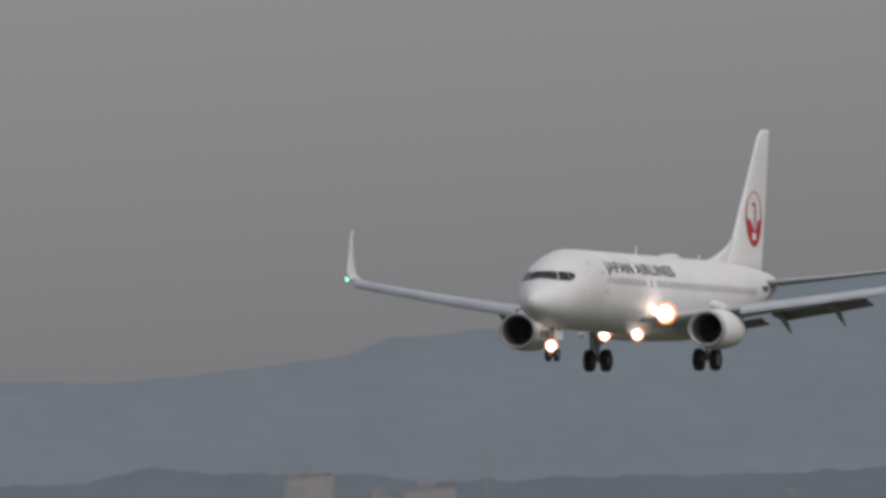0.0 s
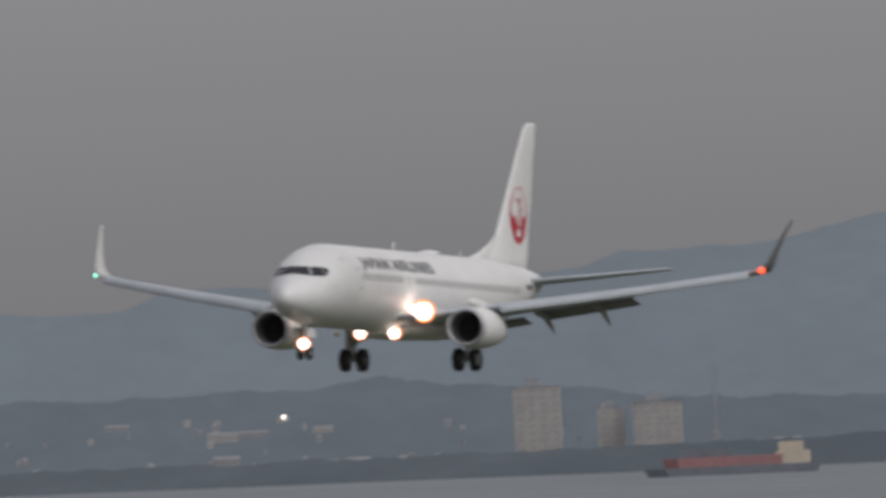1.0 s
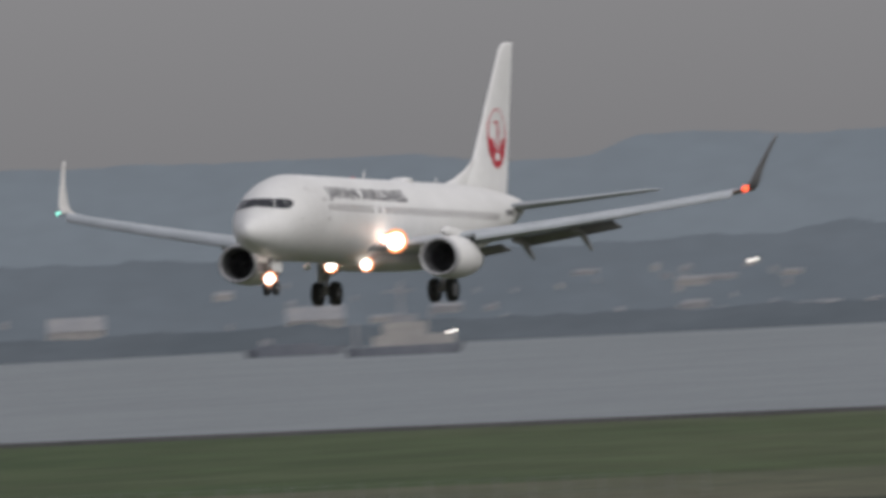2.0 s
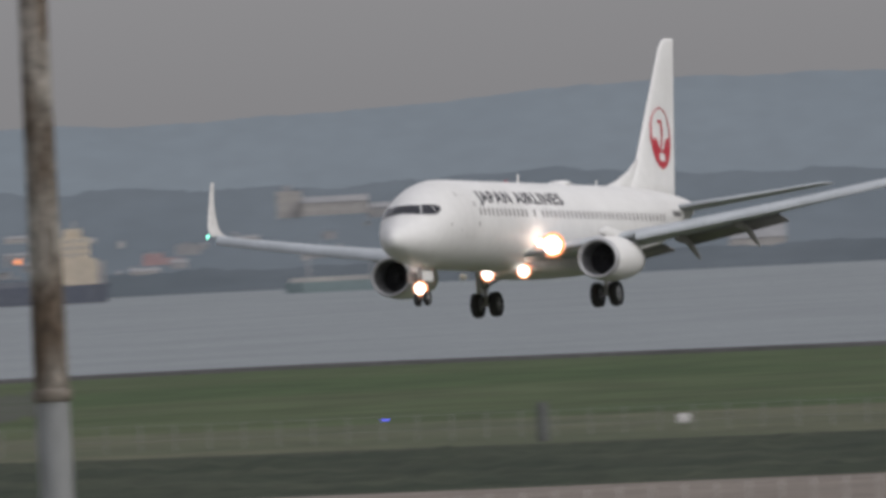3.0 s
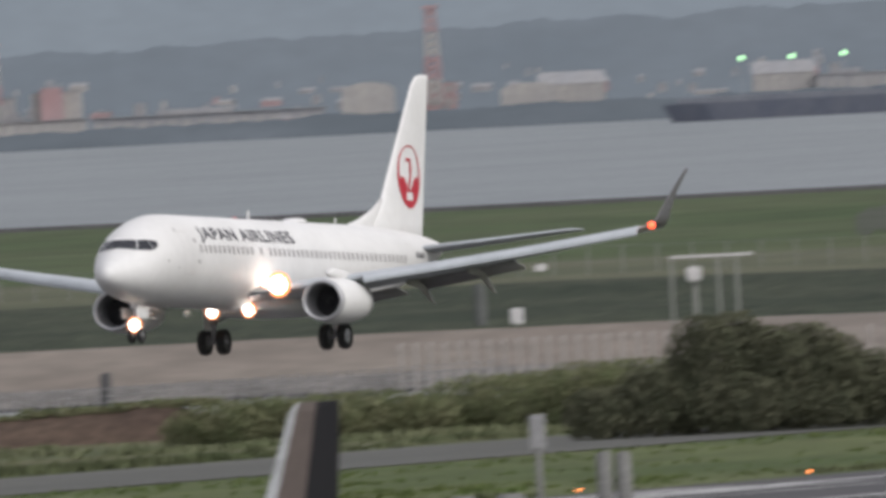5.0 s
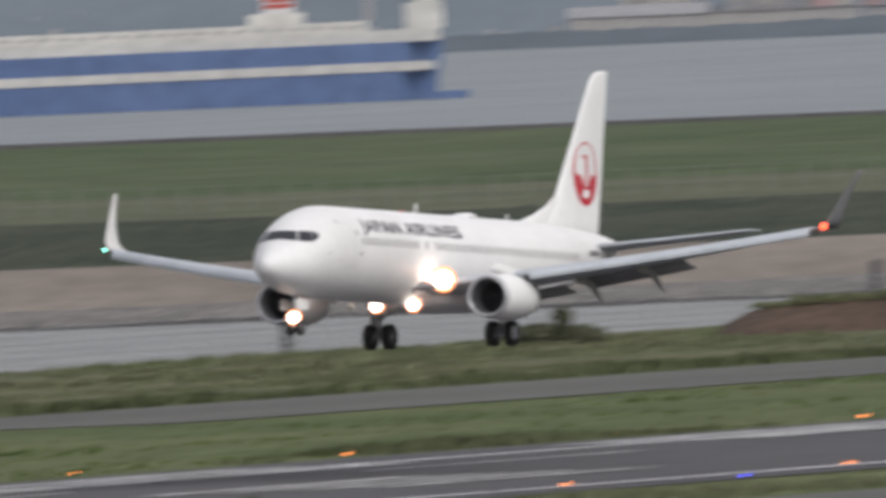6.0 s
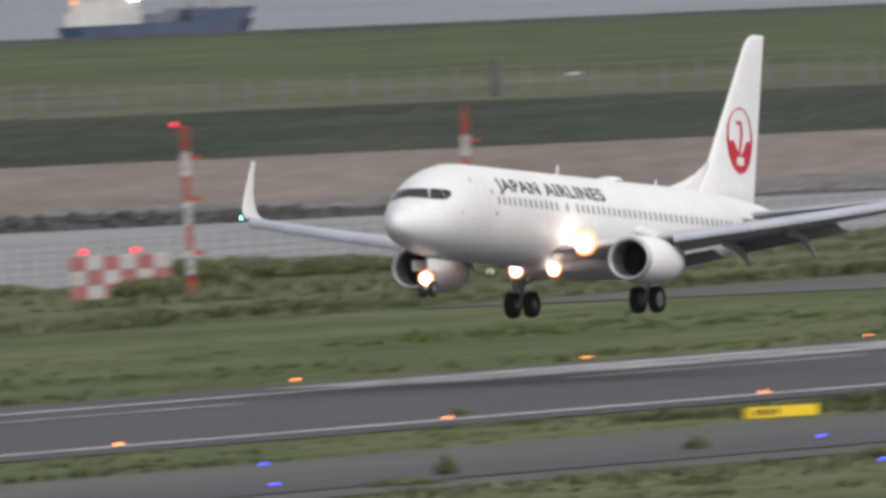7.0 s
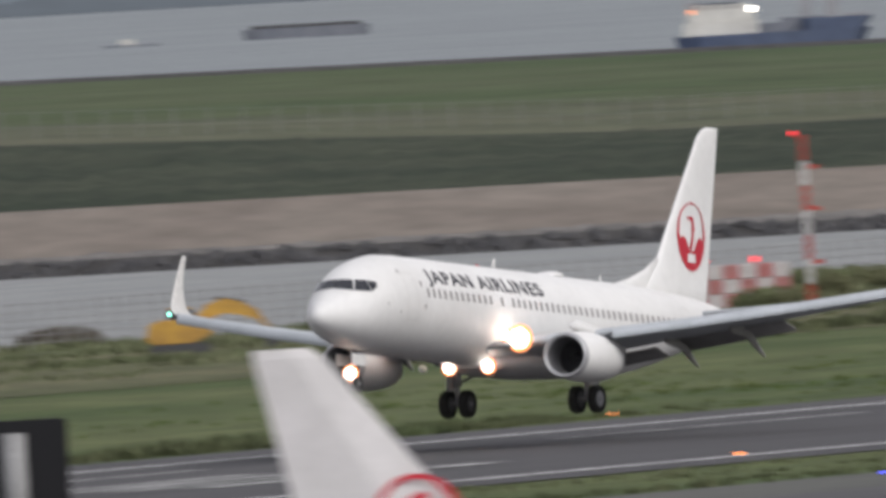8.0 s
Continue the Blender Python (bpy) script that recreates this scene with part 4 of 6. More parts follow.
def ring_fence(dist, table, gap, height, az0, az1, label, thick, material=POST):
    ob = new("wire_fence")
    tagged(ob, label, "fence")
    first = None
    az = az0
    pts = []
    while az < az1:
        p = seen(az, lerp(table, az), dist)
        m = Matrix.Translation(p) @ Matrix.Rotation(radians(az), 4, "Z")
        if first is None:
            first = part("post", box(bmesh.new(), -thick, thick, -thick, thick, -0.2, height), material, ob, smooth=False, at=m)
        else:
            share("post", first, ob, m)
        pts.append(p)
        az += gap
    for f in (0.5, 0.97):
        rings = [[p + Vector((x, 0, height * f + z)) for x, z in ((-0.015, 0), (0, 0.015), (0.015, 0), (0, -0.015))] for p in pts]
        part("wire", loft(rings), material, ob)


ring_fence(2640, [(a, e + 0.003) for a, e in DARK_EL], 0.055, 2.3, 19.3, 26.9, "pale post and wire fence on the bank", 0.06, POST_FAR)
ring_fence(2330, [(19.5, -0.520), (27, -0.520)], 0.0515, 3.45, 19.7, 21.6, "pale railing posts before the sea wall", 0.12, RAIL)
ring_fence(2431, [(19.5, -0.508), (27, -0.508)], 0.0235, 3.4, 21.83, 22.3, "close set pale railing before the sea wall", 0.12, RAIL)
# tall dark posts on the far field
for az, el, d, h in ((20.640, -0.3639, 2610, 3.2), (24.625, -0.330, 2620, 3.0), (22.17, -0.415, 2470, 3.3)):
    ob = mesh_object("gate_post", lathe([(-0.3, 0.5), (h * 0.9, 0.45), (h, 0.3)], "z", 8), POST_DIM)
    ob.matrix_basis = Matrix.Translation(seen(az, el, d))
    tagged(ob, "dark thick post on the grass bank", "post")


def white_box(az, el, d, w, h, label):
    bm = box(bmesh.new(), -w / 2, w / 2, -w / 2, w / 2, -0.1, h)
    bmesh.ops.bevel(bm, geom=bm.edges[:], offset=0.08, segments=2, affect="EDGES")
    ob = mesh_object("marker_box", bm, MASTWHITE, False)
    ob.matrix_basis = Matrix.Translation(seen(az, el, d)) @ Matrix.Rotation(radians(az), 4, "Z")
    tagged(ob, label, "marker")


white_box(22.113, -0.416, 2470, 0.9, 1.5, "small white equipment box before the sea wall")
white_box(20.417, -0.336, 2660, 1.0, 0.6, "low white marker on the grass")
white_box(22.072, -0.3235, 2680, 0.9, 0.5, "low white marker on the grass")
white_box(24.504, -0.3035, 2740, 1.0, 0.5, "low white marker on the grass")
white_box(26.0, -0.305, 2740, 0.8, 0.5, "low white marker on the grass")


def light_gantry():
    ob = new("camera_gantry")
    d = 2050
    ob.matrix_basis = Matrix.Translation(spot(21.80, d, 0)) @ Matrix.Rotation(radians(21.8 + 90), 4, "Z")
    tagged(ob, "grey pipe gantry with a white crossbar and a white device", "gantry")
    top = H + d * math.tan(radians(-0.3115))
    part("crossbar", box(bmesh.new(), -2.35, 2.35, -0.12, 0.12, top - 0.15, top), MASTWHITE, ob, smooth=False)
    for x in (-2.3, 0.35, 1.4):
        part("post", tube(bmesh.new(), (x, 0, 0), (x, 0, top - 0.2), 0.085), POST_FAR, ob)
    bm = box(bmesh.new(), -1.45, -0.6, -0.4, 0.4, top - 1.5, top - 0.65)
    bmesh.ops.bevel(bm, geom=bm.edges[:], offset=0.1, segments=2, affect="EDGES")
    part("device", bm, MASTWHITE, ob, "white box shaped device", smooth=False)
    part("post", tube(bmesh.new(), (-1.0, 0, 0), (-1.0, 0, top - 1.5), 0.13), POST_FAR, ob)


light_gantry()
for az, el, w in ((22.215, -0.6775, 0.55), (22.138, -0.6769, 0.55), (21.987, -0.6171, 0.35), (21.956, -0.6187, 0.35)):
    d = 1150 if w > 0.5 else 1450
    z = H + d * math.tan(radians(el))
    ob = mesh_object("bollard_post", lathe([(0, w), (z - 0.15, w * 0.9), (z, w * 0.6)], "z", 12), STONE_POST)
    ob.matrix_basis = Matrix.Translation(spot(az, d, 0.05))
    tagged(ob, "pale grey concrete post", "post")


def capped_pole():
    ob = new("marker_pole")
    d = 1450
    z = H + d * math.tan(radians(-0.5536))
    ob.matrix_basis = Matrix.Translation(spot(22.090, d, 0.05)) @ Matrix.Rotation(radians(22.09 + 90), 4, "Z")
    tagged(ob, "thin grey pole with a pale plate on top", "pole")
    part("pole", tube(bmesh.new(), (0, 0, -0.1), (0, 0, z - 1.3), 0.13), STONE_POST, ob)
    bm = box(bmesh.new(), -0.32, 0.32, -0.1, 0.1, z - 1.4, z)
    bmesh.ops.bevel(bm, geom=bm.edges[:], offset=0.05, segments=1, affect="EDGES")
    part("plate", bm, POST, ob, smooth=False)


capped_pole()


def field_cabinet():
    ob = new("field_cabinet")
    d = 2072
    ob.matrix_basis = Matrix.Translation(spot(21.229, d, 0)) @ Matrix.Rotation(radians(21.23 + 90), 4, "Z")
    tagged(ob, "white equipment cabinet on legs beside the road", "cabinet")
    bm = box(bmesh.new(), -0.95, 0.95, -0.5, 0.5, 0.7, 1.55)
    bmesh.ops.bevel(bm, geom=bm.edges[:], offset=0.1, segments=2, affect="EDGES")
    part("body", bm, MASTWHITE, ob, smooth=False)
    bm = box(bmesh.new(), -0.55, 0.35, -0.4, 0.4, 1.55, 1.95)
    bmesh.ops.bevel(bm, geom=bm.edges[:], offset=0.08, segments=2, affect="EDGES")
    part("top_box", bm, MASTWHITE, ob, smooth=False)
    for x in (-0.6, 0.6):
        part("leg", tube(bmesh.new(), (x, 0, -0.05), (x, 0, 0.72), 0.09), POST_DARK, ob)


field_cabinet()
bm = loft([[(sx * w, sy * w * 0.6, z) for sx, sy in ((-1, -1), (1, -1), (1, 1), (-1, 1))] for z, w in ((-0.05, 0.38), (0.3, 0.4), (1.2, 0.52), (1.25, 0.48))])
marker = mesh_object("marker_post", bm, MASTWHITE, False)
marker.matrix_basis = Matrix.Translation(spot(21.329, 2098, 0)) @ Matrix.Rotation(radians(21.33 + 90), 4, "Z")
tagged(marker, "short white tapered marker post beside the road", "marker")


def bank_clutter():
    """A faded red board and a pale slab lying among the weeds."""
    ob = new("marker_board")
    ob.matrix_basis = Matrix.Translation(spot(24.323, 1955.0, 0.03)) @ Matrix.Rotation(radians(24.323 + 90), 4, "Z")
    tagged(ob, "small faded red marker board on two stakes in the weeds", "marker")
    bm = box(bmesh.new(), -0.36, 0.36, -0.04, 0.04, 0.30, 0.95)
    bmesh.ops.bevel(bm, geom=bm.edges[:], offset=0.02, segments=1, affect="EDGES")
    part("board", bm, HUTRED, ob, smooth=False)
    for x in (-0.25, 0.25):
        part("stake", box(bmesh.new(), x - 0.03, x + 0.03, 0.04, 0.09, 0, 0.9), POST_DARK, ob, smooth=False)
    bm = box(bmesh.new(), -1.1, 1.1, -0.6, 0.6, -0.02, 0.5)
    bmesh.ops.bevel(bm, geom=bm.edges[:], offset=0.08, segments=2, affect="EDGES")
    slab = mesh_object("concrete_slab", bm, HUTWHITE, False)
    slab.matrix_basis = Matrix.Translation(spot(24.622, 1972.0, 0.03)) @ Matrix.Rotation(radians(24.622 + 86), 4, "Z")
    tagged(slab, "pale concrete slab lying among the weeds", "slab")


bank_clutter()


# ---- plants ----
def foliage(bm, centre, radii, count, size, rnd):
    for k in range(count):
        while True:
            p = Vector((rnd.uniform(-1, 1), rnd.uniform(-1, 1), rnd.uniform(-1, 1)))
            if 0.35 < p.length < 1 + 0.15 * math.sin(7 * p.x + 5 * p.y):
                break
        c = Vector(centre) + Vector((p.x * radii[0], p.y * radii[1], p.z * radii[2]))
        m = Euler((rnd.uniform(0, 6), rnd.uniform(0, 6), rnd.uniform(0, 6))).to_matrix()
        s = size * rnd.uniform(0.6, 1.4)
        v = [bm.verts.new(c + m @ Vector(q) * s) for q in ((-1, -0.4, 0), (0, -0.6, 0.25), (1, 0, 0), (0, 0.6, 0.25), (-0.7, 0.4, 0))]
        bm.faces.new(v)


def tree(name, az, d, z, parts, label, category, material, leaf=0.3, density=1.0):
    rnd = random.Random(int(az * 1000))
    ob = new(name)
    ob.matrix_basis = Matrix.Translation(spot(az, d, z)) @ Matrix.Rotation(radians(az + 90), 4, "Z")
    tagged(ob, label, category)
    bm = bmesh.new()
    for (x, zc, rx, rz) in parts:
        tube(bm, (x * 0.3, 0, -0.1), (x, 0, zc), 0.18, 0.05, 7)
        for k in range(4):
            tube(bm, (x * 0.6, 0, zc * 0.5), (x + rx * 0.6 * math.cos(k * 1.6), rx * 0.5 * math.sin(k * 1.6), zc + rz * 0.3), 0.08, 0.02, 5)
    part("trunk", bm, BARK, ob)
    bm = bmesh.new()
    for (x, zc, rx, rz) in parts:
        foliage(bm, (x, 0, zc), (rx, rx * 0.8, rz), int(90 * density * rx * rz / leaf), leaf, rnd)
    part("crown", bm, material, ob, smooth=False)


# the round tree before the sea wall, bushes and mounds on the canal's bank
tree("tree", 21.74, 1960, 0, [(-1.6, 3.8, 3.2, 2.8), (2.2, 3.2, 3.8, 2.6), (5.6, 2.0, 3.0, 2.2), (-4.8, 2.0, 3.0, 2.0), (0.5, 1.6, 6.0, 1.8), (-8.0, 1.4, 2.6, 1.5)], "dark round leafy tree before the sea wall", "tree", LEAF_DARK, 0.12, 1.5)
tree("bush", 23.277, 2075, 0, [(0.2, 1.5, 0.55, 0.7), (-1.0, 0.6, 1.6, 0.7), (1.1, 0.5, 1.6, 0.6)], "dark bush with a small upright top on the bank", "bush", LEAF_DARK, 0.16, 1.4)
for az, d, w, h in ((24.737, 1266, 0.45, 0.85), (24.34, 1295, 0.5, 0.6), (24.712, 1409, 0.42, 0.36), (24.81, 1249, 1.5, 0.36), (24.335, 1224, 1.1, 0.42), (24.05, 1262, 0.9, 0.4)):
    tree("bush", az, d, 0, [(0, h * 0.5, w * 0.7, h * 0.5), (w * 0.5, h * 0.3, w * 0.6, h * 0.34), (-w * 0.5, h * 0.3, w * 0.5, h * 0.3)], "small dark green bush beside the taxiway" if d < 1300 else "dark clump of weeds under a runway light", "bush", LEAF, 0.06, 1.0)
tree("bush", 23.775, 1423, 0, [(0, 0.5, 0.75, 0.55), (0.45, 0.35, 0.7, 0.4), (-0.4, 0.3, 0.6, 0.35)], "small round bush beside the runway", "bush", LEAF_DARK, 0.10, 1.2)
for k, (az, d, w, h) in enumerate(((22.10, 2060, 6.5, 3.1), (22.36, 2050, 5.0, 2.6), (22.55, 2045, 4.5, 2.5), (22.47, 2047, 4.0, 2.4), (21.95, 2040, 5.5, 3.7), (24.9, 1965, 3.5, 1.1), (25.05, 1960, 3, 1.3), (25.45, 1940, 2.6, 0.6), (24.4, 2000, 3, 0.6), (26.32, 1905, 2.2, 1.0), (25.185, 1890, 2.2, 1.15), (25.13, 1935, 2.4, 1.6))):
    tree("bush", az, d, 0, [(0, h * 0.45, w, h * 0.55), (w * 0.5, h * 0.35, w * 0.6, h * 0.4), (-w * 0.6, h * 0.3, w * 0.5, h * 0.35)], "dense green bush on the canal bank", "bush", DRY_BUSH if az > 26 else LEAF, 0.11, 1.2)


def mound():
    bm = bmesh.new()
    a, b = spot(23.03, 2085, 0), spot(22.60, 2085, 0)
    rows = []
    for i in range(25):
        f = i / 24
        h = 2.3 * min(1, f * 7) ** 0.6 * min(1, (1.02 - f) * 5) ** 0.5 * (0.6 + 0.4 * f) + 0.3 * noise.noise((f * 9, 2, 1)) + 0.12 * noise.noise((f * 31, 5, 1))
        c = a + (b - a) * f
        n = Vector((c.x, c.y, 0)).normalized()
        rows.append([bm.verts.new(c + n * q + Vector((0, 0, hh))) for q, hh in ((-6, -0.05), (-3, h * 0.6), (0, h), (4, h * 0.6), (8, -0.05))])
    for r, s in zip(rows, rows[1:]):
        for k in range(4):
            bm.faces.new((r[k], s[k], s[k + 1], r[k + 1]))
    tagged(mesh_object("earth_mound", bm, SOIL), "brown heap of bare soil on the canal bank", "mound")
    rnd = random.Random(41)
    for k in range(7):
        c = a + (b - a) * (0.2 + 0.12 * k)
        az, d = math.degrees(math.atan2(-c.y, -c.x)), c.xy.length
        w, h = rnd.uniform(0.8, 1.6), rnd.uniform(0.3, 0.6)
        tree("shrub", az, d, 1.55 + 0.07 * k, [(0, h * 0.4, w, h * 0.6), (w * 0.7, h * 0.3, w * 0.6, h * 0.4)], "low green shrub on a heap of soil", "shrub", LEAF, 0.12, 1.0)


mound()


def tufts(name, y0, y1, x0, x1, count, size, material, label, seed, clump=7):
    """Uneven weeds: clumps of blades spread in drifts."""
    rnd = random.Random(seed)
    verts, faces = [], []
    made = 0
    while made < count:
        x, y = rnd.uniform(x0, x1), rnd.uniform(y0, y1)
        if y < -762 and y > 0.398 * x:
            continue
        dens = noise.noise((x * 0.02, y * 0.07, seed)) + 0.5 * noise.noise((x * 0.1, y * 0.2, seed + 3))
        if dens < rnd.uniform(-0.25, 0.45):
            continue
        made += 1
        s = size * (0.6 + max(0, dens)) * rnd.uniform(0.6, 1.3)
        for k in range(clump):
            a = rnd.uniform(0, 6.28)
            dx, dy = math.cos(a) * s * 0.5, math.sin(a) * s * 0.5
            bx, by = x + rnd.uniform(-s, s) * 0.8, y + rnd.uniform(-s, s) * 0.8
            i = len(verts)
            verts += [(bx - dy * 0.7, by + dx * 0.7, -0.02), (bx + dy * 0.7, by - dx * 0.7, -0.02), (bx + dx * 0.6, by + dy * 0.6, s * rnd.uniform(0.35, 0.8))]
            faces.append((i, i + 1, i + 2))
    me = bpy.data.meshes.new(name)
    me.from_pydata(verts, [], faces)
    me.materials.append(material)
    tagged(new(name, me), label, "weeds", kind="stuff")


tufts("bank_weeds", -841, -752, -2150, -1560, 9000, 0.6, WEED, "tall uneven weeds along the canal bank", 3)
tufts("verge_weeds", -714, -646, -1900, -1180, 3500, 0.30, TUFT, "low green tufts on the verge beside the runway", 7)
tufts("verge_weeds", -577, -558, -1500, -1050, 3000, 0.3, WEED, "dry tufts between runway and taxiway", 9)
# dark weeds of the edges; their colour also carries the shadow band there
EDGE_WEED = mat("shaded_weed", (0.075, 0.094, 0.046), 0.95, color2=(0.104, 0.114, 0.062), scale=0.08, fine=0.8, fine_amount=0.3)
tufts("edge_weeds", -652.5, -645.0, -1900, -1180, 2600, 0.55, EDGE_WEED, "dark weeds along the runway's far edge", 13)
tufts("edge_weeds", -758.0, -750.0, -2100, -1560, 2200, 0.8, EDGE_WEED, "dark weeds along the service road", 15)
tufts("edge_weeds", -570.0, -557.5, -1500, -1050, 1800, 0.42, EDGE_WEED, "dark weeds beside the taxiway", 19)
tufts("edge_weeds", -518.0, -488.0, -1400, -950, 3000, 0.4, WEED, "dry weeds on the near side of the taxiway", 23)
band("bank_verge", ROUGH, -752, -841, 0.03, "dry uneven grass along the canal bank", "grass", -2000, -1200)


# ---- near things: the lamp pole and parked jets ----
def lamp_pole():
    ob = new("lamp_pole")
    d = 300
    ob.matrix_basis = Matrix.Translation(spot(21.416, d, 0))
    tagged(ob, "tall weathered steel pole, rusty above and grey below", "pole")
    rust = mat("rusty_steel", (0.085, 0.064, 0.048), 0.9, color2=(0.27, 0.25, 0.225), scale=2.6, stretch=(1, 1, 0.55), fine=16.0, fine_amount=0.45)
    steel = mat("dull_zinc", (0.27, 0.275, 0.28), 0.7, color2=(0.22, 0.225, 0.23), scale=1.5, stretch=(1, 1, 0.3), fine=9.0)
    cut = H + d * math.tan(radians(-0.245))
    part("lower_shaft", lathe([(0, 0.165), (cut, 0.142)], "z", 20), steel, ob)
    part("upper_shaft", lathe([(cut, 0.147), (cut + 2.0, 0.128), (23.5, 0.112), (23.55, 0.02)], "z", 20), rust, ob)
    part("collar", lathe([(cut - 0.05, 0.15), (cut - 0.03, 0.163), (cut + 0.04, 0.163), (cut + 0.06, 0.148)], "z", 20), rust, ob)


lamp_pole()


def parked_jet(name, az, el, dist, heading, le_run, te_run, tip, edge, label, skins, emblem):
    """A parked jet: fin, hull, tailplane and gear. heading: degrees of its nose; the fin's tip is seen at az, el."""
    ztop = H + dist * math.tan(radians(el))
    ob = new(name)
    tagged(ob, label, "airplane")
    ob.matrix_basis = Matrix.Translation(spot(az, dist, 0)) @ Matrix.Rotation(radians(heading), 4, "Z")
    zb = ztop - 5.6
    def ring(x0, x1, z, w):
        e = w * edge
        return [(x0, -e, z), (x0, e, z), (x0 - (x0 - x1) * 0.42, w, z), (x1, 0.02, z), (x1, -0.02, z), (x0 - (x0 - x1) * 0.42, -w, z)]
    # the fin's tip leading edge is at x = 0
    rings = [ring(le_run * (ztop - z) / 5.6, -tip + te_run * (ztop - z) / 5.6, z, 0.10 + 0.035 * (ztop - z)) for z in (zb, ztop - 3, ztop - 0.25)]
    rings.append(ring(-0.18, -tip + 0.05, ztop, 0.05))
    bm = loft(rings)
    for f in bm.faces:
        c = f.calc_center_median()
        x0 = le_run * (ztop - c.z) / 5.6
        share_back = (x0 - c.x) / (x0 + tip - te_run * (ztop - c.z) / 5.6)
        f.material_index = 1 if c.y < 0.03 else 2 if share_back < 0.4 and len(skins) > 2 else 0
    fin = part("tail_fin", bm, skins, ob, smooth=False)
    if emblem:
        for s in (1, -1):
            b2 = bmesh.new()
            cxx, czz, R = le_run * 0.72 - tip * 0.55, ztop - 4.45, 1.15
            outer, inner = [], []
            for k in range(40):
                a = k * math.tau / 40
                for lst, r in ((outer, R), (inner, R * (0.80 + 0.08 * math.sin(a)))):
                    x, z = cxx + r * math.cos(a), czz + r * math.sin(a)
                    lst.append(b2.verts.new((x, s * (0.12 + 0.035 * (ztop - z) + 0.015), z)))
            for k in range(40):
                j = (k + 1) % 40
                b2.faces.new((outer[k], outer[j], inner[j], inner[k]))
            body = [b2.verts.new((cxx + x * R, s * (0.12 + 0.035 * (ztop - czz - z * R) + 0.015), czz + z * R)) for x, z in ((-0.5, 0.1), (-0.15, 0.5), (0.15, 0.62), (0.3, 0.5), (0.1, 0.3), (0.45, -0.1), (0.2, -0.6), (-0.3, -0.5))]
            b2.faces.new(body)
            part("emblem", b2, RED, fin, "red round emblem", smooth=False)
    # hull and its rest
    hull = []
    for x, r, zc in ((-3.8, 0.2, 3.6), (-1, 0.8, 3.4), (3, 1.35, 3.1), (7, 1.5, 3.0), (20, 1.5, 3.0), (24, 1.2, 2.9), (26, 0.5, 2.75), (26.6, 0.1, 2.7)):
        hull.append([(x, r * math.cos(k * math.tau / 20), zc + r * math.sin(k * math.tau / 20)) for k in range(20)])
    part("fuselage", loft(hull), skins[0], ob)
    rings = [ring(le_run + 0.5, -tip + te_run - 0.2, z, 0.3) for z in (3.4, zb + 0.02)]
    part("fin_root", loft(rings), skins[0], ob, smooth=False)
    for s in (1, -1):
        part("tailplane", loft([[(1.5, s * 0.4, 3.7), (-1.5, s * 0.4, 3.7), (-1.5, s * 0.4, 3.5)], [(-1.0, s * 5, 4.1), (-2.2, s * 5, 4.1), (-2.2, s * 5, 4.0)]]), WING, ob, smooth=False)
        part("wing", loft([[(14.5, s * 1.2, 2.2), (9.5, s * 1.2, 2.2), (9.5, s * 1.2, 1.8)], [(9.5, s * 13, 3.2), (8.0, s * 13, 3.2), (8.0, s * 13, 3.05)]]), WING, ob, smooth=False)
        bm = tube(bmesh.new(), (11, s * 2.6, 2.2), (11, s * 2.6, 0.5), 0.12)
        part("gear_leg", bm, STRUT, ob)
        part("main_wheel", lathe([(-0.35, 0.3), (-0.35, 0.5), (0.35, 0.5), (0.35, 0.3)], "y", 18), TYRE, ob, at=Matrix.Translation((11, s * 2.6, 0.506)))
    part("gear_leg", tube(bmesh.new(), (23, 0, 1.8), (23, 0, 0.4), 0.1), STRUT, ob)
    part("nose_wheel", lathe([(-0.2, 0.2), (-0.2, 0.36), (0.2, 0.36), (0.2, 0.2)], "y", 18), TYRE, ob, at=Matrix.Translation((23, 0, 0.366)))
    return ob


taxiing = parked_jet("regional_jet", 25.918, -0.640, 905, 128, 4.5, 1.3, 1.65, 0.25, "white regional jet taxiing with a red round tail emblem", (DULL_WHITE, DULL_WHITE), True)
parked_jet("parked_jet", 22.472, -0.5128, 1015, -6, 3.6, 0.7, 2.6, 0.95, "parked dark jet with a black, brown and white tail fin", (JET_BLACK, GREY_EDGE, BROWN), False)


def dark_cabinet():
    d = 800
    ob = new("floodlight_box")
    z = H + d * math.tan(radians(-0.729))
    ob.matrix_basis = Matrix.Translation(spot(26.39, d, 0)) @ Matrix.Rotation(radians(26.39 + 90), 4, "Z")
    tagged(ob, "dark boxy apron floodlight housing with a grey bar", "floodlight")
    bm = box(bmesh.new(), -1.0, 1.0, 0.0, 1.0, z - 3, z)
    bmesh.ops.bevel(bm, geom=bm.edges[:], offset=0.05, segments=2, affect="EDGES")
    part("housing", bm, JET_BLACK, ob, smooth=False)
    part("bar", tube(bmesh.new(), (-0.20, -0.05, z - 3), (-0.20, -0.05, z - 0.28), 0.27), POST, ob)
    part("pole", tube(bmesh.new(), (0, 0.5, 0.0), (0, 0.5, z - 3), 0.3), POST, ob)


dark_cabinet()


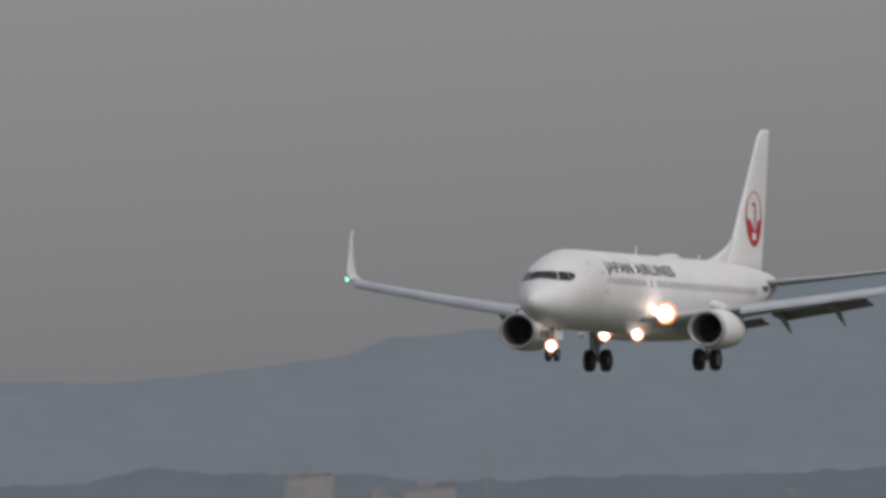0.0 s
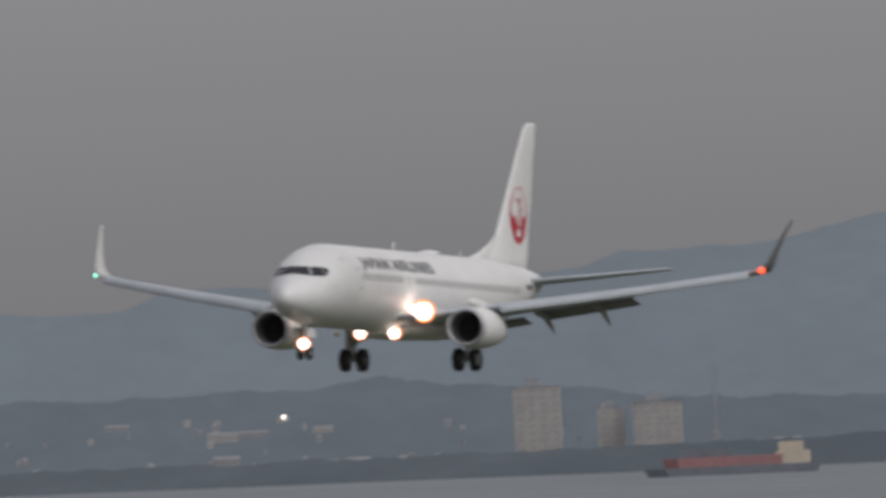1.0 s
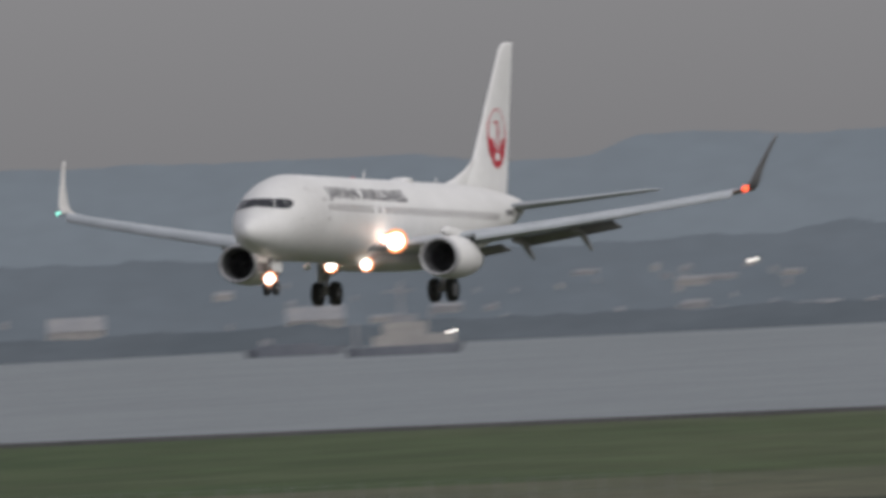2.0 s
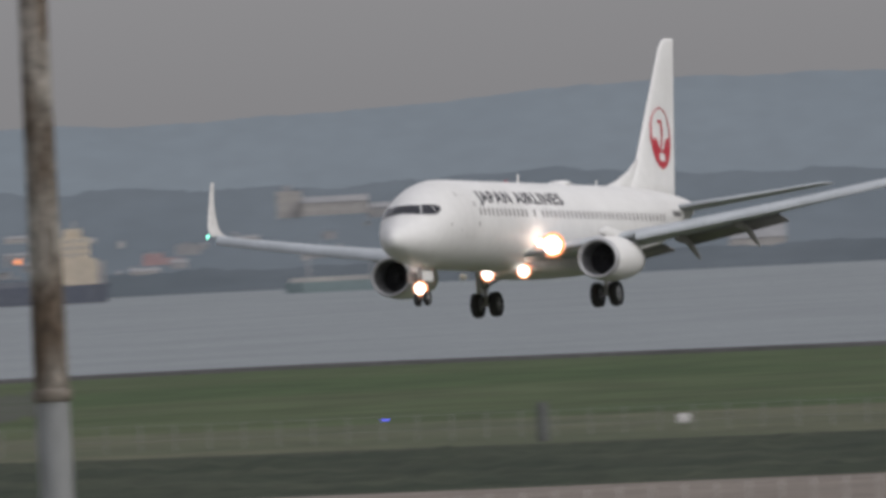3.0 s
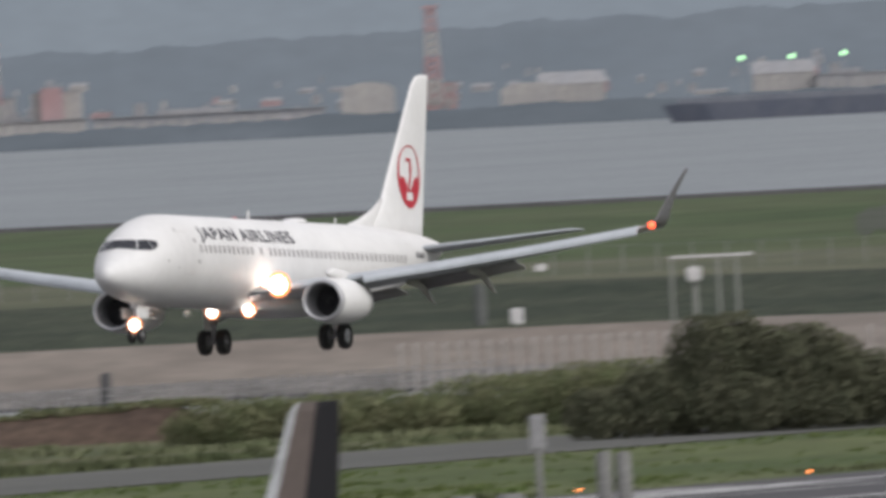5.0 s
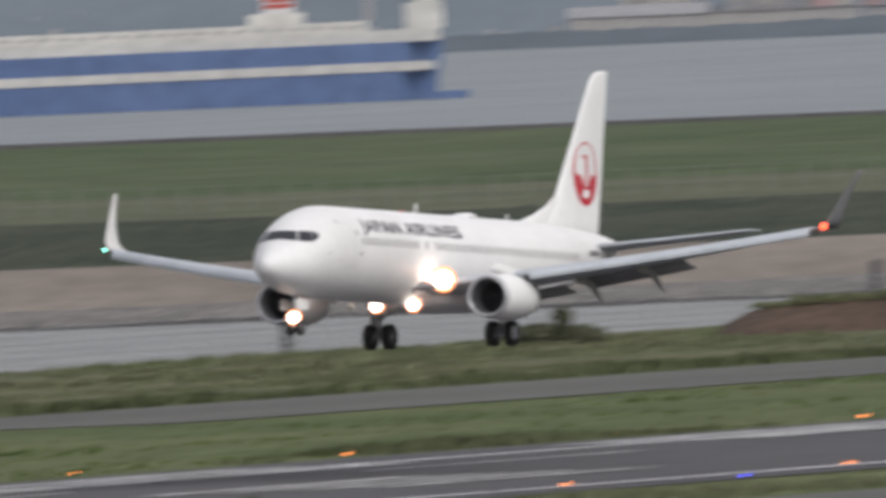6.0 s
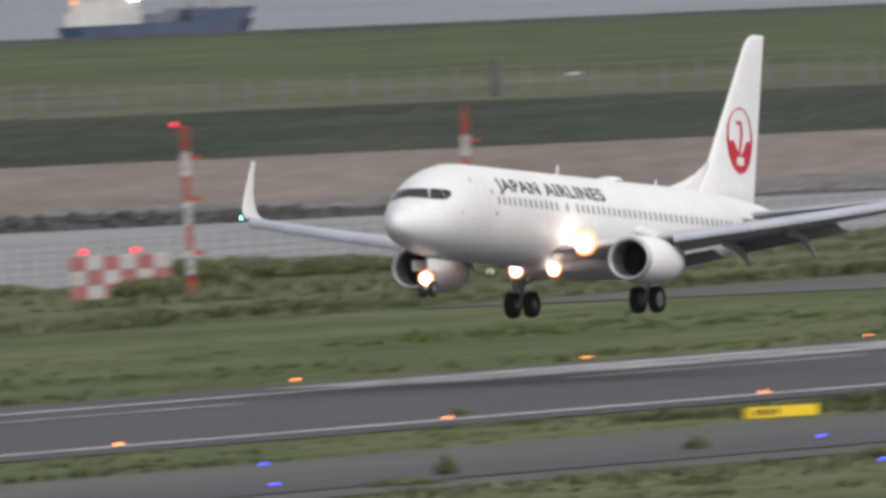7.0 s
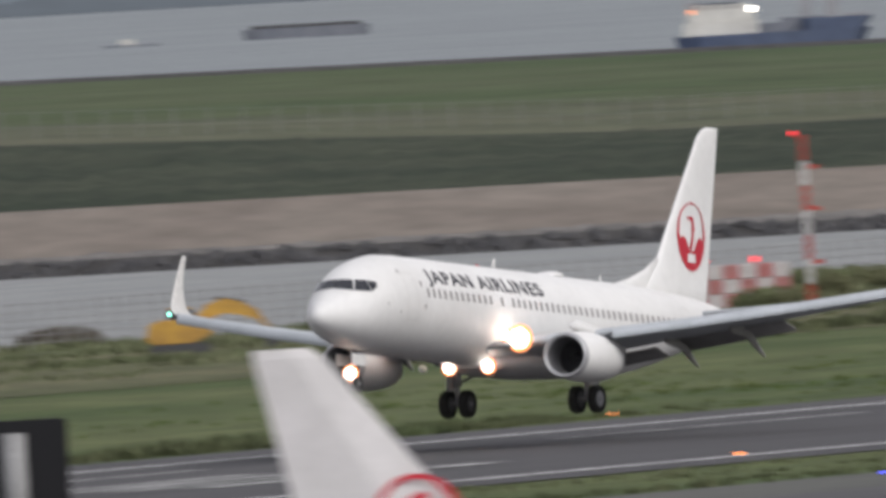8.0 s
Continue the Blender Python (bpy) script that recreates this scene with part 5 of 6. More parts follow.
def excavator():
    ob = new("excavator")
    d = 1830
    ob.matrix_basis = Matrix.Translation(spot(26.13, d, 0.03)) @ Matrix.Rotation(radians(26.1 + 90), 4, "Z")
    tagged(ob, "yellow tracked excavator with a bent arm on the canal bank", "excavator")
    for y in (-1.0, 1.0):
        bm = bmesh.new()
        pts = [(-1.6, 0.3), (-1.35, 0.55), (1.35, 0.55), (1.6, 0.3), (1.35, 0.02), (-1.35, 0.02)]
        loft([[(x, y - 0.28, z) for x, z in pts], [(x, y + 0.28, z) for x, z in pts]], bm=bm)
        part("track", bm, POST_DARK, ob, smooth=False)
    pts = [(-1.75, 0.75), (-1.6, 1.55), (-0.9, 1.78), (0.9, 1.72), (1.75, 1.35), (1.5, 0.9), (0.6, 0.5), (-1.3, 0.5)]
    bm = loft([[(x, -1.2, z) for x, z in pts], [(x, 1.2, z) for x, z in pts]])
    bmesh.ops.bevel(bm, geom=bm.edges[:], offset=0.08, segments=2, affect="EDGES")
    part("house", bm, YELLOW, ob, smooth=False)
    part("slew_ring", tube(bmesh.new(), (0, 0, 0.4), (0, 0, 0.6), 0.7), POST_DARK, ob)
    bm = box(bmesh.new(), -0.55, 0.75, -1.1, 0.1, 1.7, 2.3)
    bmesh.ops.bevel(bm, geom=bm.edges[:], offset=0.12, segments=2, affect="EDGES")
    cab = part("cab", bm, GLASS, ob, "dark glazed cab", smooth=False)
    part("cab_roof", box(bmesh.new(), -0.5, 0.7, -1.05, 0.05, 2.3, 2.36), YELLOW, cab, smooth=False)

    def beam(name, profile, w, material=YELLOW):
        rings = []
        for x, z, h in profile:
            rings.append([(x, 0.3 - w, z - h), (x, 0.3 + w, z - h), (x, 0.3 + w, z + h), (x, 0.3 - w, z + h)])
        return part(name, loft(rings), material, ob, smooth=False)

    beam("boom", [(0.8, 1.6, 0.26), (1.5, 2.1, 0.38), (2.3, 2.35, 0.38), (3.2, 2.15, 0.34), (3.9, 1.8, 0.24)], 0.28)
    beam("stick", [(3.3, 2.25, 0.14), (3.9, 1.9, 0.24), (4.4, 1.25, 0.2), (4.75, 0.7, 0.14)], 0.2)
    part("ram", tube(bmesh.new(), (1.9, 0.3, 2.75), (3.4, 0.3, 2.5), 0.08, n=8), POST_DARK, ob)
    bm = loft([[(4.45, y, 0.75), (5.0, y, 0.8), (5.05, y, 0.35), (4.7, y, 0.02), (4.3, y, 0.15)] for y in (-0.25, 0.85)])
    part("bucket", bm, POST_DARK, ob, smooth=False)


excavator()


# ---- ships on the bay ----
def sea_z(dist, az):
    z0, z1 = H + 3310 * math.tan(radians(lerp(FAR_EL, az) - 0.004)), H + 4700 * math.tan(radians(lerp(SEA_EL, az)))
    return z0 + (z1 - z0) * (dist - 3310) / 1390


def sea_dist(az, el):
    """How far out the water lies that is seen at this slope."""
    best = min(range(3320, 4695, 5), key=lambda d: abs(sea_z(d, az) - H - d * math.tan(radians(el))))
    return best


class Deck:
    """A ship whose outline is given by bearings and slopes; x runs to the viewer's right, metres."""
    def __init__(self, name, az_l, az_r, el, label, category, d=None):
        self.az = (az_l + az_r) / 2
        self.d = d or sea_dist(self.az, el)
        self.ob = new(name)
        self.k = self.d * math.pi / 180
        self.z0 = sea_z(self.d, self.az)
        self.ob.matrix_basis = Matrix.Translation(spot(self.az, self.d, self.z0)) @ Matrix.Rotation(radians(self.az - 90), 4, "Z") @ Matrix.Rotation(math.pi, 4, "Z")
        tagged(self.ob, label, category)

    def x(self, az):
        return (self.az - az) * self.k

    def z(self, el):
        return H + self.d * math.tan(radians(el)) - self.z0

    def hull(self, name, az_l, az_r, el0, el1, material, rake_r=0.0, rake_l=0.0, w=5.0, label=""):
        x0, x1 = self.x(az_l), self.x(az_r)
        z0, z1 = self.z(el0), self.z(el1)
        rows = []
        for z, e in ((z0, 0), (z1, 1)):
            a, b = x0 + rake_l * (1 - e), x1 - rake_r * (1 - e)
            rows.append([(a, -w * 0.7, z), (a, w * 0.7, z), (a + (b - a) * 0.12, w, z), (a + (b - a) * 0.94, w, z), (b, w * 0.1, z), (b, -w * 0.1, z), (a + (b - a) * 0.94, -w, z), (a + (b - a) * 0.12, -w, z)])
        return part(name, loft(rows), material, self.ob, label, smooth=False)

    def block(self, name, az_l, az_r, el0, el1, material, w=4.0, label="", y=0.0):
        bm = box(bmesh.new(), *sorted((self.x(az_l), self.x(az_r))), y - w, y + w, *sorted((self.z(el0), self.z(el1))))
        return part(name, bm, material, self.ob, label, smooth=False)


def sphere_light(parent, at, r, material, label):
    bm = bmesh.new()
    bmesh.ops.create_uvsphere(bm, u_segments=10, v_segments=6, radius=r)
    part("lamp", bm, material, parent, label, at=Matrix.Translation(at))


# blue and white ferry
f = Deck("ferry", 24.50, 23.44, -0.163, "large blue and white car ferry with a pale hull stripe", "ship")
f.hull("hull", 24.49, 23.44, -0.175, -0.0715, NAVY, 1.2, 2.4, 6)
f.hull("bulb", 24.3, 23.403, -0.178, -0.152, NAVY, 0, 0, 4)
f.block("stripe", 24.205, 23.457, -0.103, -0.1175, CREAM, 6.12, "pale stripe along the hull")
f.block("upper_deck", 24.44, 23.447, -0.0715, -0.052, CREAM, 5.7)
f.block("deckhouse", 24.40, 23.56, -0.052, -0.036, CREAM, 4.6)
f.block("bridge", 23.50, 23.44, -0.052, -0.01, CREAM, 5.0)
f.block("bridge_top", 23.482, 23.447, -0.01, 0.014, CREAM, 3.0)
f.block("funnel_base", 23.75, 23.66, -0.036, -0.018, CREAM, 2.8)
f.block("funnel", 23.725, 23.675, -0.018, 0.012, MASTWHITE, 1.8)
f.block("funnel_band", 23.722, 23.678, -0.010, -0.003, MASTRED, 1.85, "red band round the funnel")
f.block("funnel_band", 23.722, 23.678, 0.0, 0.006, MASTRED, 1.85, "red band round the funnel")
f.block("funnel_cap", 23.72, 23.68, 0.012, 0.019, POST_DARK, 1.7)
f.block("mast", 23.564, 23.55, -0.036, 0.03, TOWN, 0.5)
f.block("stern_ramp", 24.28, 24.24, -0.12, -0.02, TOWN, 5.5)
for k in range(26):
    az = 24.36 - k * 0.031
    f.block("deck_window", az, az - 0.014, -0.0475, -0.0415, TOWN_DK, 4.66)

# coastal tanker
f = Deck("tanker", 25.318, 25.005, -0.207, "small navy hulled tanker with a white deckhouse", "ship")
f.hull("hull", 25.318, 25.005, -0.209, -0.182, NAVY_DK, 1.0, 0.3, 3.5)
f.hull("bow", 25.118, 25.003, -0.184, -0.163, NAVY_DK, 0.9, 0, 3.2)
f.block("bow_rail", 25.05, 25.01, -0.163, -0.158, TOWN, 2.4)
f.block("deckhouse", 25.305, 25.185, -0.183, -0.162, CREAM, 3)
f.block("deckhouse", 25.297, 25.19, -0.162, -0.142, CREAM, 2.7)
f.block("bridge", 25.285, 25.20, -0.142, -0.133, CREAM, 2.4)
for k in range(5):
    az = 25.279 - k * 0.016
    f.block("bridge_window", az, az - 0.010, -0.141, -0.136, TOWN_DK, 2.44)
f.block("funnel", 25.30, 25.28, -0.142, -0.128, TOWN, 0.9)
f.block("deck_gear", 25.185, 25.115, -0.182, -0.167, HULLGREY, 1.5)
f.block("deck_gear", 25.15, 25.08, -0.167, -0.160, HULLGREY, 1.0)
f.block("bridge_roof", 25.279, 25.212, -0.133, -0.130, HULLGREY, 2.5)
f.block("mast", 25.117, 25.100, -0.165, -0.10, TOWN, 0.3)
f.block("mast", 25.078, 25.058, -0.165, -0.11, TOWN, 0.3)
sphere_light(f.ob, (f.x(25.195), -2.6, f.z(-0.143)), 0.28, LAMP, "lit deck lamp")
sphere_light(f.ob, (f.x(25.29), -2.6, f.z(-0.144)), 0.26, HALO, "lit deck lamp")

# barge and a small boat
f = Deck("barge", 26.003, 25.80, -0.148, "dark low barge riding on the bay", "ship")
f.hull("hull", 26.003, 25.80, -0.150, -0.131, HULLGREY, 0.2, 0.2, 2.5)
f.block("hatch", 25.99, 25.815, -0.132, -0.126, POST_DARK, 1.8)
f = Deck("workboat", 26.228, 26.134, -0.147, "small grey workboat with a pale cabin", "boat")
f.hull("hull", 26.228, 26.134, -0.149, -0.144, HULLGREY, 0.3, 0.3, 1.0)
f.block("cabin", 26.20, 26.175, -0.144, -0.135, CREAM, 0.7)

# long bulk ship
f = Deck("cargo_ship", 21.862, 21.317, -0.100, "long dark cargo ship with a cream deckhouse aft", "ship")
f.hull("hull", 21.865, 21.315, -0.104, -0.071, HULLDARK, 0.5, 1.5, 5)
f.block("hatch", 21.84, 21.42, -0.071, -0.062, HULLGREY, 3.0)
f.block("deckhouse", 21.40, 21.335, -0.071, -0.03, SHIP_CREAM, 4)
f.block("bridge", 21.392, 21.345, -0.03, 0.004, SHIP_CREAM, 3.4)
f.block("bridge_top", 21.385, 21.357, 0.004, 0.018, SHIP_CREAM, 2.4)
f.block("mast", 21.371, 21.366, 0.018, 0.03, TOWN, 0.3)
for j in range(3):
    for k in range(4):
        az = 21.388 - k * 0.011
        f.block("deck_window", az, az - 0.006, -0.026 + 0.011 * j, -0.021 + 0.011 * j, TOWN_DK, 3.44)
f.block("funnel", 21.34, 21.322, -0.071, -0.035, TOWN, 1.4)
for az, el in ((21.7357, -0.003), (21.6558, -0.004), (21.5731, -0.003)):
    f.block("light_mast", az + 0.0007, az - 0.0007, -0.065, el - 0.003, TOWN, 0.12)
    sphere_light(f.ob, (f.x(az), -0.3, f.z(el)), 0.33, TOWN_L, "lit greenish deck lamp")
sphere_light(f.ob, (f.x(21.46), -3.2, f.z(-0.03)), 0.4, HALO, "lit warm deck lamp")

# red hulled ship
f = Deck("cargo_ship", 18.642, 18.36, -0.115, "rust red cargo ship with a beige deckhouse aft", "ship", 4560)
f.hull("hull", 18.642, 18.36, -0.122, -0.103, HULLGREY, 0.4, 1.2, 4)
f.hull("topside", 18.61, 18.41, -0.103, -0.088, HULLRED, 0.0, 0.3, 3.7)
f.block("deckhouse", 18.43, 18.375, -0.103, -0.083, SHIP_CREAM, 3)
f.block("bridge", 18.425, 18.385, -0.083, -0.068, SHIP_CREAM, 2.6)
f.block("hatch", 18.58, 18.50, -0.088, -0.076, HULLGREY, 2.2)

# small ships near the far shore
f = Deck("work_ship", 19.86, 19.675, -0.122, "grey work ship with pale deckhouses and a tall mast", "ship", 4480)
f.hull("hull", 19.86, 19.672, -0.126, -0.099, HULLGREY, 0.8, 0.5, 2.6)
f.block("deckhouse", 19.815, 19.685, -0.099, -0.082, TOWN_LT, 2.1)
f.block("deckhouse", 19.80, 19.728, -0.082, -0.062, TOWN_LT, 1.8)
f.block("bridge", 19.788, 19.745, -0.062, -0.050, TOWN, 1.5)
for k in range(5):
    f.block("deck_window", 19.796 - k * 0.013, 19.789 - k * 0.013, -0.076, -0.070, TOWN_DK, 1.84)
f.block("mast", 19.771, 19.765, -0.050, 0.004, TOWN, 0.25)
f.block("yard", 19.795, 19.748, -0.014, -0.011, TOWN, 0.15)
f.block("crane_post", 19.845, 19.840, -0.099, -0.060, TOWN, 0.25)
sphere_light(f.ob, (f.x(19.689), -2.3, f.z(-0.080)), 0.2, LAMP, "lit lamp")
f = Deck("coaster", 21.04, 20.833, -0.098, "pale teal coaster near the far shore", "ship", 4600)
f.hull("hull", 21.04, 20.808, -0.102, -0.085, TEAL, 0.6, 0.3, 3)
f.block("deckhouse", 20.88, 20.82, -0.085, -0.064, TOWN_LT, 2.2)
f.block("bridge", 20.872, 20.832, -0.064, -0.048, TOWN_LT, 1.8)
f.block("deck_cargo", 21.03, 20.90, -0.085, -0.078, TOWN_LT, 1.6)
f.block("mast", 21.001, 20.997, -0.078, -0.044, TOWN, 0.25)
f.block("mast", 20.90, 20.896, -0.085, -0.055, TOWN, 0.25)
f = Deck("barge", 20.02, 19.86, -0.108, "dark blue low barge near the far shore", "ship", 4560)
f.hull("hull", 20.02, 19.862, -0.112, -0.094, HULLGREY, 0.5, 0.4, 3)
f.block("hatch", 20.00, 19.90, -0.094, -0.088, HULLGREY, 2.0)
f.block("wheelhouse", 19.995, 19.975, -0.094, -0.078, TOWN, 1.4)


# ---- town on the far shore ----
def building(az_l, az_r, el0, el1, d, material, label, floors=0, cols=0, name="building", category="building", roof="flat"):
    ob = new(name)
    az = (az_l + az_r) / 2
    k = d * math.pi / 180
    half = abs(az_l - az_r) * k / 2
    z0, z1 = H + d * math.tan(radians(el0)), H + d * math.tan(radians(el1))
    ob.matrix_basis = Matrix.Translation(spot(az, d, z0)) @ Matrix.Rotation(radians(az + 90), 4, "Z")
    tagged(ob, label, category)
    hgt = z1 - z0
    deep = min(half * 0.7, 6.0)
    wall = part("wall", box(bmesh.new(), -half, half, -deep, deep, 0, hgt), material, ob, smooth=False)
    if roof == "gable":
        up = min(hgt * 0.5, half * 0.5)
        part("roof", loft([[(x, -deep * 1.05, hgt), (x, deep * 1.05, hgt), (x, deep * 0.2, hgt + up), (x, -deep * 0.2, hgt + up)] for x in (-half * 1.02, half * 1.02)]), TOWN, ob, smooth=False)
    elif roof == "arch":
        n = 8
        rings = [[(half * 1.01 * math.cos(math.pi * k / n), y, hgt + hgt * 0.35 * math.sin(math.pi * k / n)) for k in range(n + 1)] for y in (-deep, deep)]
        part("roof", loft(rings), material, ob, smooth=False)
    else:
        part("roof", box(bmesh.new(), -half * 1.03, half * 1.03, -deep * 1.05, deep * 1.05, hgt, hgt + 0.12), TOWN, ob, smooth=False)
        part("plant_room", box(bmesh.new(), -half * 0.45, half * 0.2, -deep * 0.5, deep * 0.5, hgt + 0.12, hgt + 0.12 + min(1.0, hgt * 0.2)), TOWN, ob, smooth=False)
    if floors:
        first = None
        for i in range(cols):
            x = -half + (i + 0.5) * 2 * half / cols
            for j in range(floors):
                m = Matrix.Translation((x, -deep - 0.02, hgt * (j + 0.3) / floors))
                if first is None:
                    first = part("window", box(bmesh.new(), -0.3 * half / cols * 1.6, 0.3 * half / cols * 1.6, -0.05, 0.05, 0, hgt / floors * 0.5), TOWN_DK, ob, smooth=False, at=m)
                else:
                    share("window", first, ob, m)
    return ob


building(18.842, 18.767, -0.10, 0.036, 4750, TOWN_LT, "pale tall apartment tower on the far shore", 12, 4, "apartment_tower")
building(18.653, 18.575, -0.10, 0.004, 4750, TOWN_LT, "pale tall apartment tower on the far shore", 10, 5, "apartment_tower")
building(18.71, 18.667, -0.10, -0.004, 4752, TOWN_LT, "narrow grey tower block on the far shore", 8, 2, "apartment_tower")
building(18.524, 18.520, -0.10, 0.05, 4752, TOWN, "thin grey chimney on the far shore", name="chimney", category="chimney")
building(21.045, 21.005, 0.018, 0.060, 4770, TOWN_LT, "white building on the wooded hill", 3, 3)
building(21.005, 20.90, 0.020, 0.040, 4770, TOWN_LT, "low pale building on the wooded hill", 2, 6, roof="gable")
building(20.90, 20.84, 0.012, 0.028, 4771, TOWN, "low pale building on the wooded hill", 1, 4, roof="gable")
building(22.372, 22.288, -0.07, -0.026, 4745, TOWN_LT, "white storage hall on the far shore", roof="arch")
building(22.12, 22.03, -0.07, -0.036, 4745, TOWN_LT, "long low pale hall on the far shore", 1, 6, roof="arch")
building(22.06, 21.955, -0.07, -0.030, 4748, TOWN_LT, "long low pale hall on the far shore", 1, 6, roof="gable")
building(22.865, 22.785, -0.075, -0.002, 4745, TOWN_LT, "pale and red factory block on the far shore", 3, 4)
building(22.850, 22.815, -0.05, 0.006, 4742, TOWN_RED, "red factory block on the far shore")
building(23.24, 23.02, -0.082, -0.047, 4745, TOWN_LT, "long low pale warehouse on the far shore", 1, 12, roof="gable")
building(23.02, 22.78, -0.082, -0.046, 4746, TOWN_LT, "long low pale warehouse on the far shore", 1, 12)
building(23.155, 23.12, -0.04, 0.012, 4752, TOWN_LT, "small pale building on the far shore", 2, 2)
building(23.12, 23.04, -0.04, -0.004, 4752, TOWN_LT, "small pale hall on the far shore", 1, 4, roof="gable")
building(22.77, 22.40, -0.085, -0.047, 4746, TOWN, "low pale warehouse on the far shore", 1, 16)
building(22.99, 22.89, -0.05, -0.008, 4755, TOWN, "grey processing block on the far shore", 3, 5)
building(22.26, 22.19, -0.06, -0.018, 4752, TOWN_RED, "reddish plant block on the far shore", 2, 3)
building(19.95, 19.86, -0.10, -0.052, 4745, TOWN_LT, "pale shed on the far shore", roof="gable")
building(20.62, 20.50, -0.10, -0.045, 4745, TOWN, "pale hall on the far shore", 1, 5, roof="gable")
building(21.72, 21.62, -0.07, -0.030, 4748, TOWN_LT, "long pale hall on the far shore", 1, 6, roof="gable")
building(21.62, 21.50, -0.07, -0.036, 4746, TOWN, "long pale hall on the far shore", 1, 7)
building(20.685, 20.595, -0.10, -0.043, 4744, TOWN_LT, "pale hall on the far shore", 1, 4, roof="arch")
building(20.33, 20.24, -0.10, -0.05, 4745, TOWN_LT, "pale shed on the far shore", roof="gable")


def scatter_town():
    rnd = random.Random(21)
    for k in range(230):
        az = rnd.uniform(18.0, 24.5)
        el = rnd.uniform(-0.075, 0.01) if noise.noise((az * 4, 0.5, 2)) > -0.1 else rnd.uniform(-0.078, -0.06)
        w = rnd.uniform(0.004, 0.012) if k % 5 else rnd.uniform(0.02, 0.05)
        d = 4738 + 50 * (el + 0.09) / 0.13
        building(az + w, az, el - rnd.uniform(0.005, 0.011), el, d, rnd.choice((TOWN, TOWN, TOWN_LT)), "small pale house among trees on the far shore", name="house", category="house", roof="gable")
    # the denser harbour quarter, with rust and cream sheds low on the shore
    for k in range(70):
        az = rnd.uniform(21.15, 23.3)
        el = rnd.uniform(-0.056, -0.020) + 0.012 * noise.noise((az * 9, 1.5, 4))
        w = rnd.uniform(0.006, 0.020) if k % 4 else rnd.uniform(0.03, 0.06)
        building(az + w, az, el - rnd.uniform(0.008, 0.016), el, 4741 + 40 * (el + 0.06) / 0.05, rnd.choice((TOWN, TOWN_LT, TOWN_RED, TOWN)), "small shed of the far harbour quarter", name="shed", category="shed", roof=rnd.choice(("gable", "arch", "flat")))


scatter_town()


def crane(az, el0, el1, d, label):
    ob = new("harbour_crane")
    ob.matrix_basis = Matrix.Translation(seen(az, el0, d)) @ Matrix.Rotation(radians(az + 90), 4, "Z")
    tagged(ob, label, "crane")
    hgt = d * (math.tan(radians(el1)) - math.tan(radians(el0)))
    for k in range(4):
        z0, z1 = hgt * k / 4, hgt * (k + 1) / 4
        w0, w1 = 1.1 - 0.15 * k, 0.95 - 0.15 * k
        bm = bmesh.new()
        for sx, sy in ((1, 1), (1, -1), (-1, 1), (-1, -1)):
            tube(bm, (sx * w0, sy * w0, z0), (sx * w1, sy * w1, z1), 0.2, n=5)
        for q in range(3):
            za, zb = z0 + (z1 - z0) * q / 3, z0 + (z1 - z0) * (q + 1) / 3
            for sy in (1, -1):
                tube(bm, (-w0, sy * w0, za), (w1, sy * w1, zb), 0.16, n=4)
                tube(bm, (w0, sy * w0, za), (-w1, sy * w1, zb), 0.16, n=4)
        part("mast_section", bm, TOWN_RED if k % 2 else TOWN_LT, ob, smooth=False)
    part("head", box(bmesh.new(), -1.0, 1.0, -0.8, 0.8, hgt, hgt * 1.04), TOWN_RED, ob, smooth=False)


crane(22.226, -0.05, 0.10, 4742, "red and white tower on the far shore")
crane(22.925, -0.05, 0.075, 4741, "red and white tower on the far shore")
sphere_light(building(19.215, 19.20, 0.0, 0.009, 4760, TOWN_LT, "small lit building on the hillside", name="house", category="house"), (0, -0.8, 0.6), 0.18, LAMP, "lit lamp")


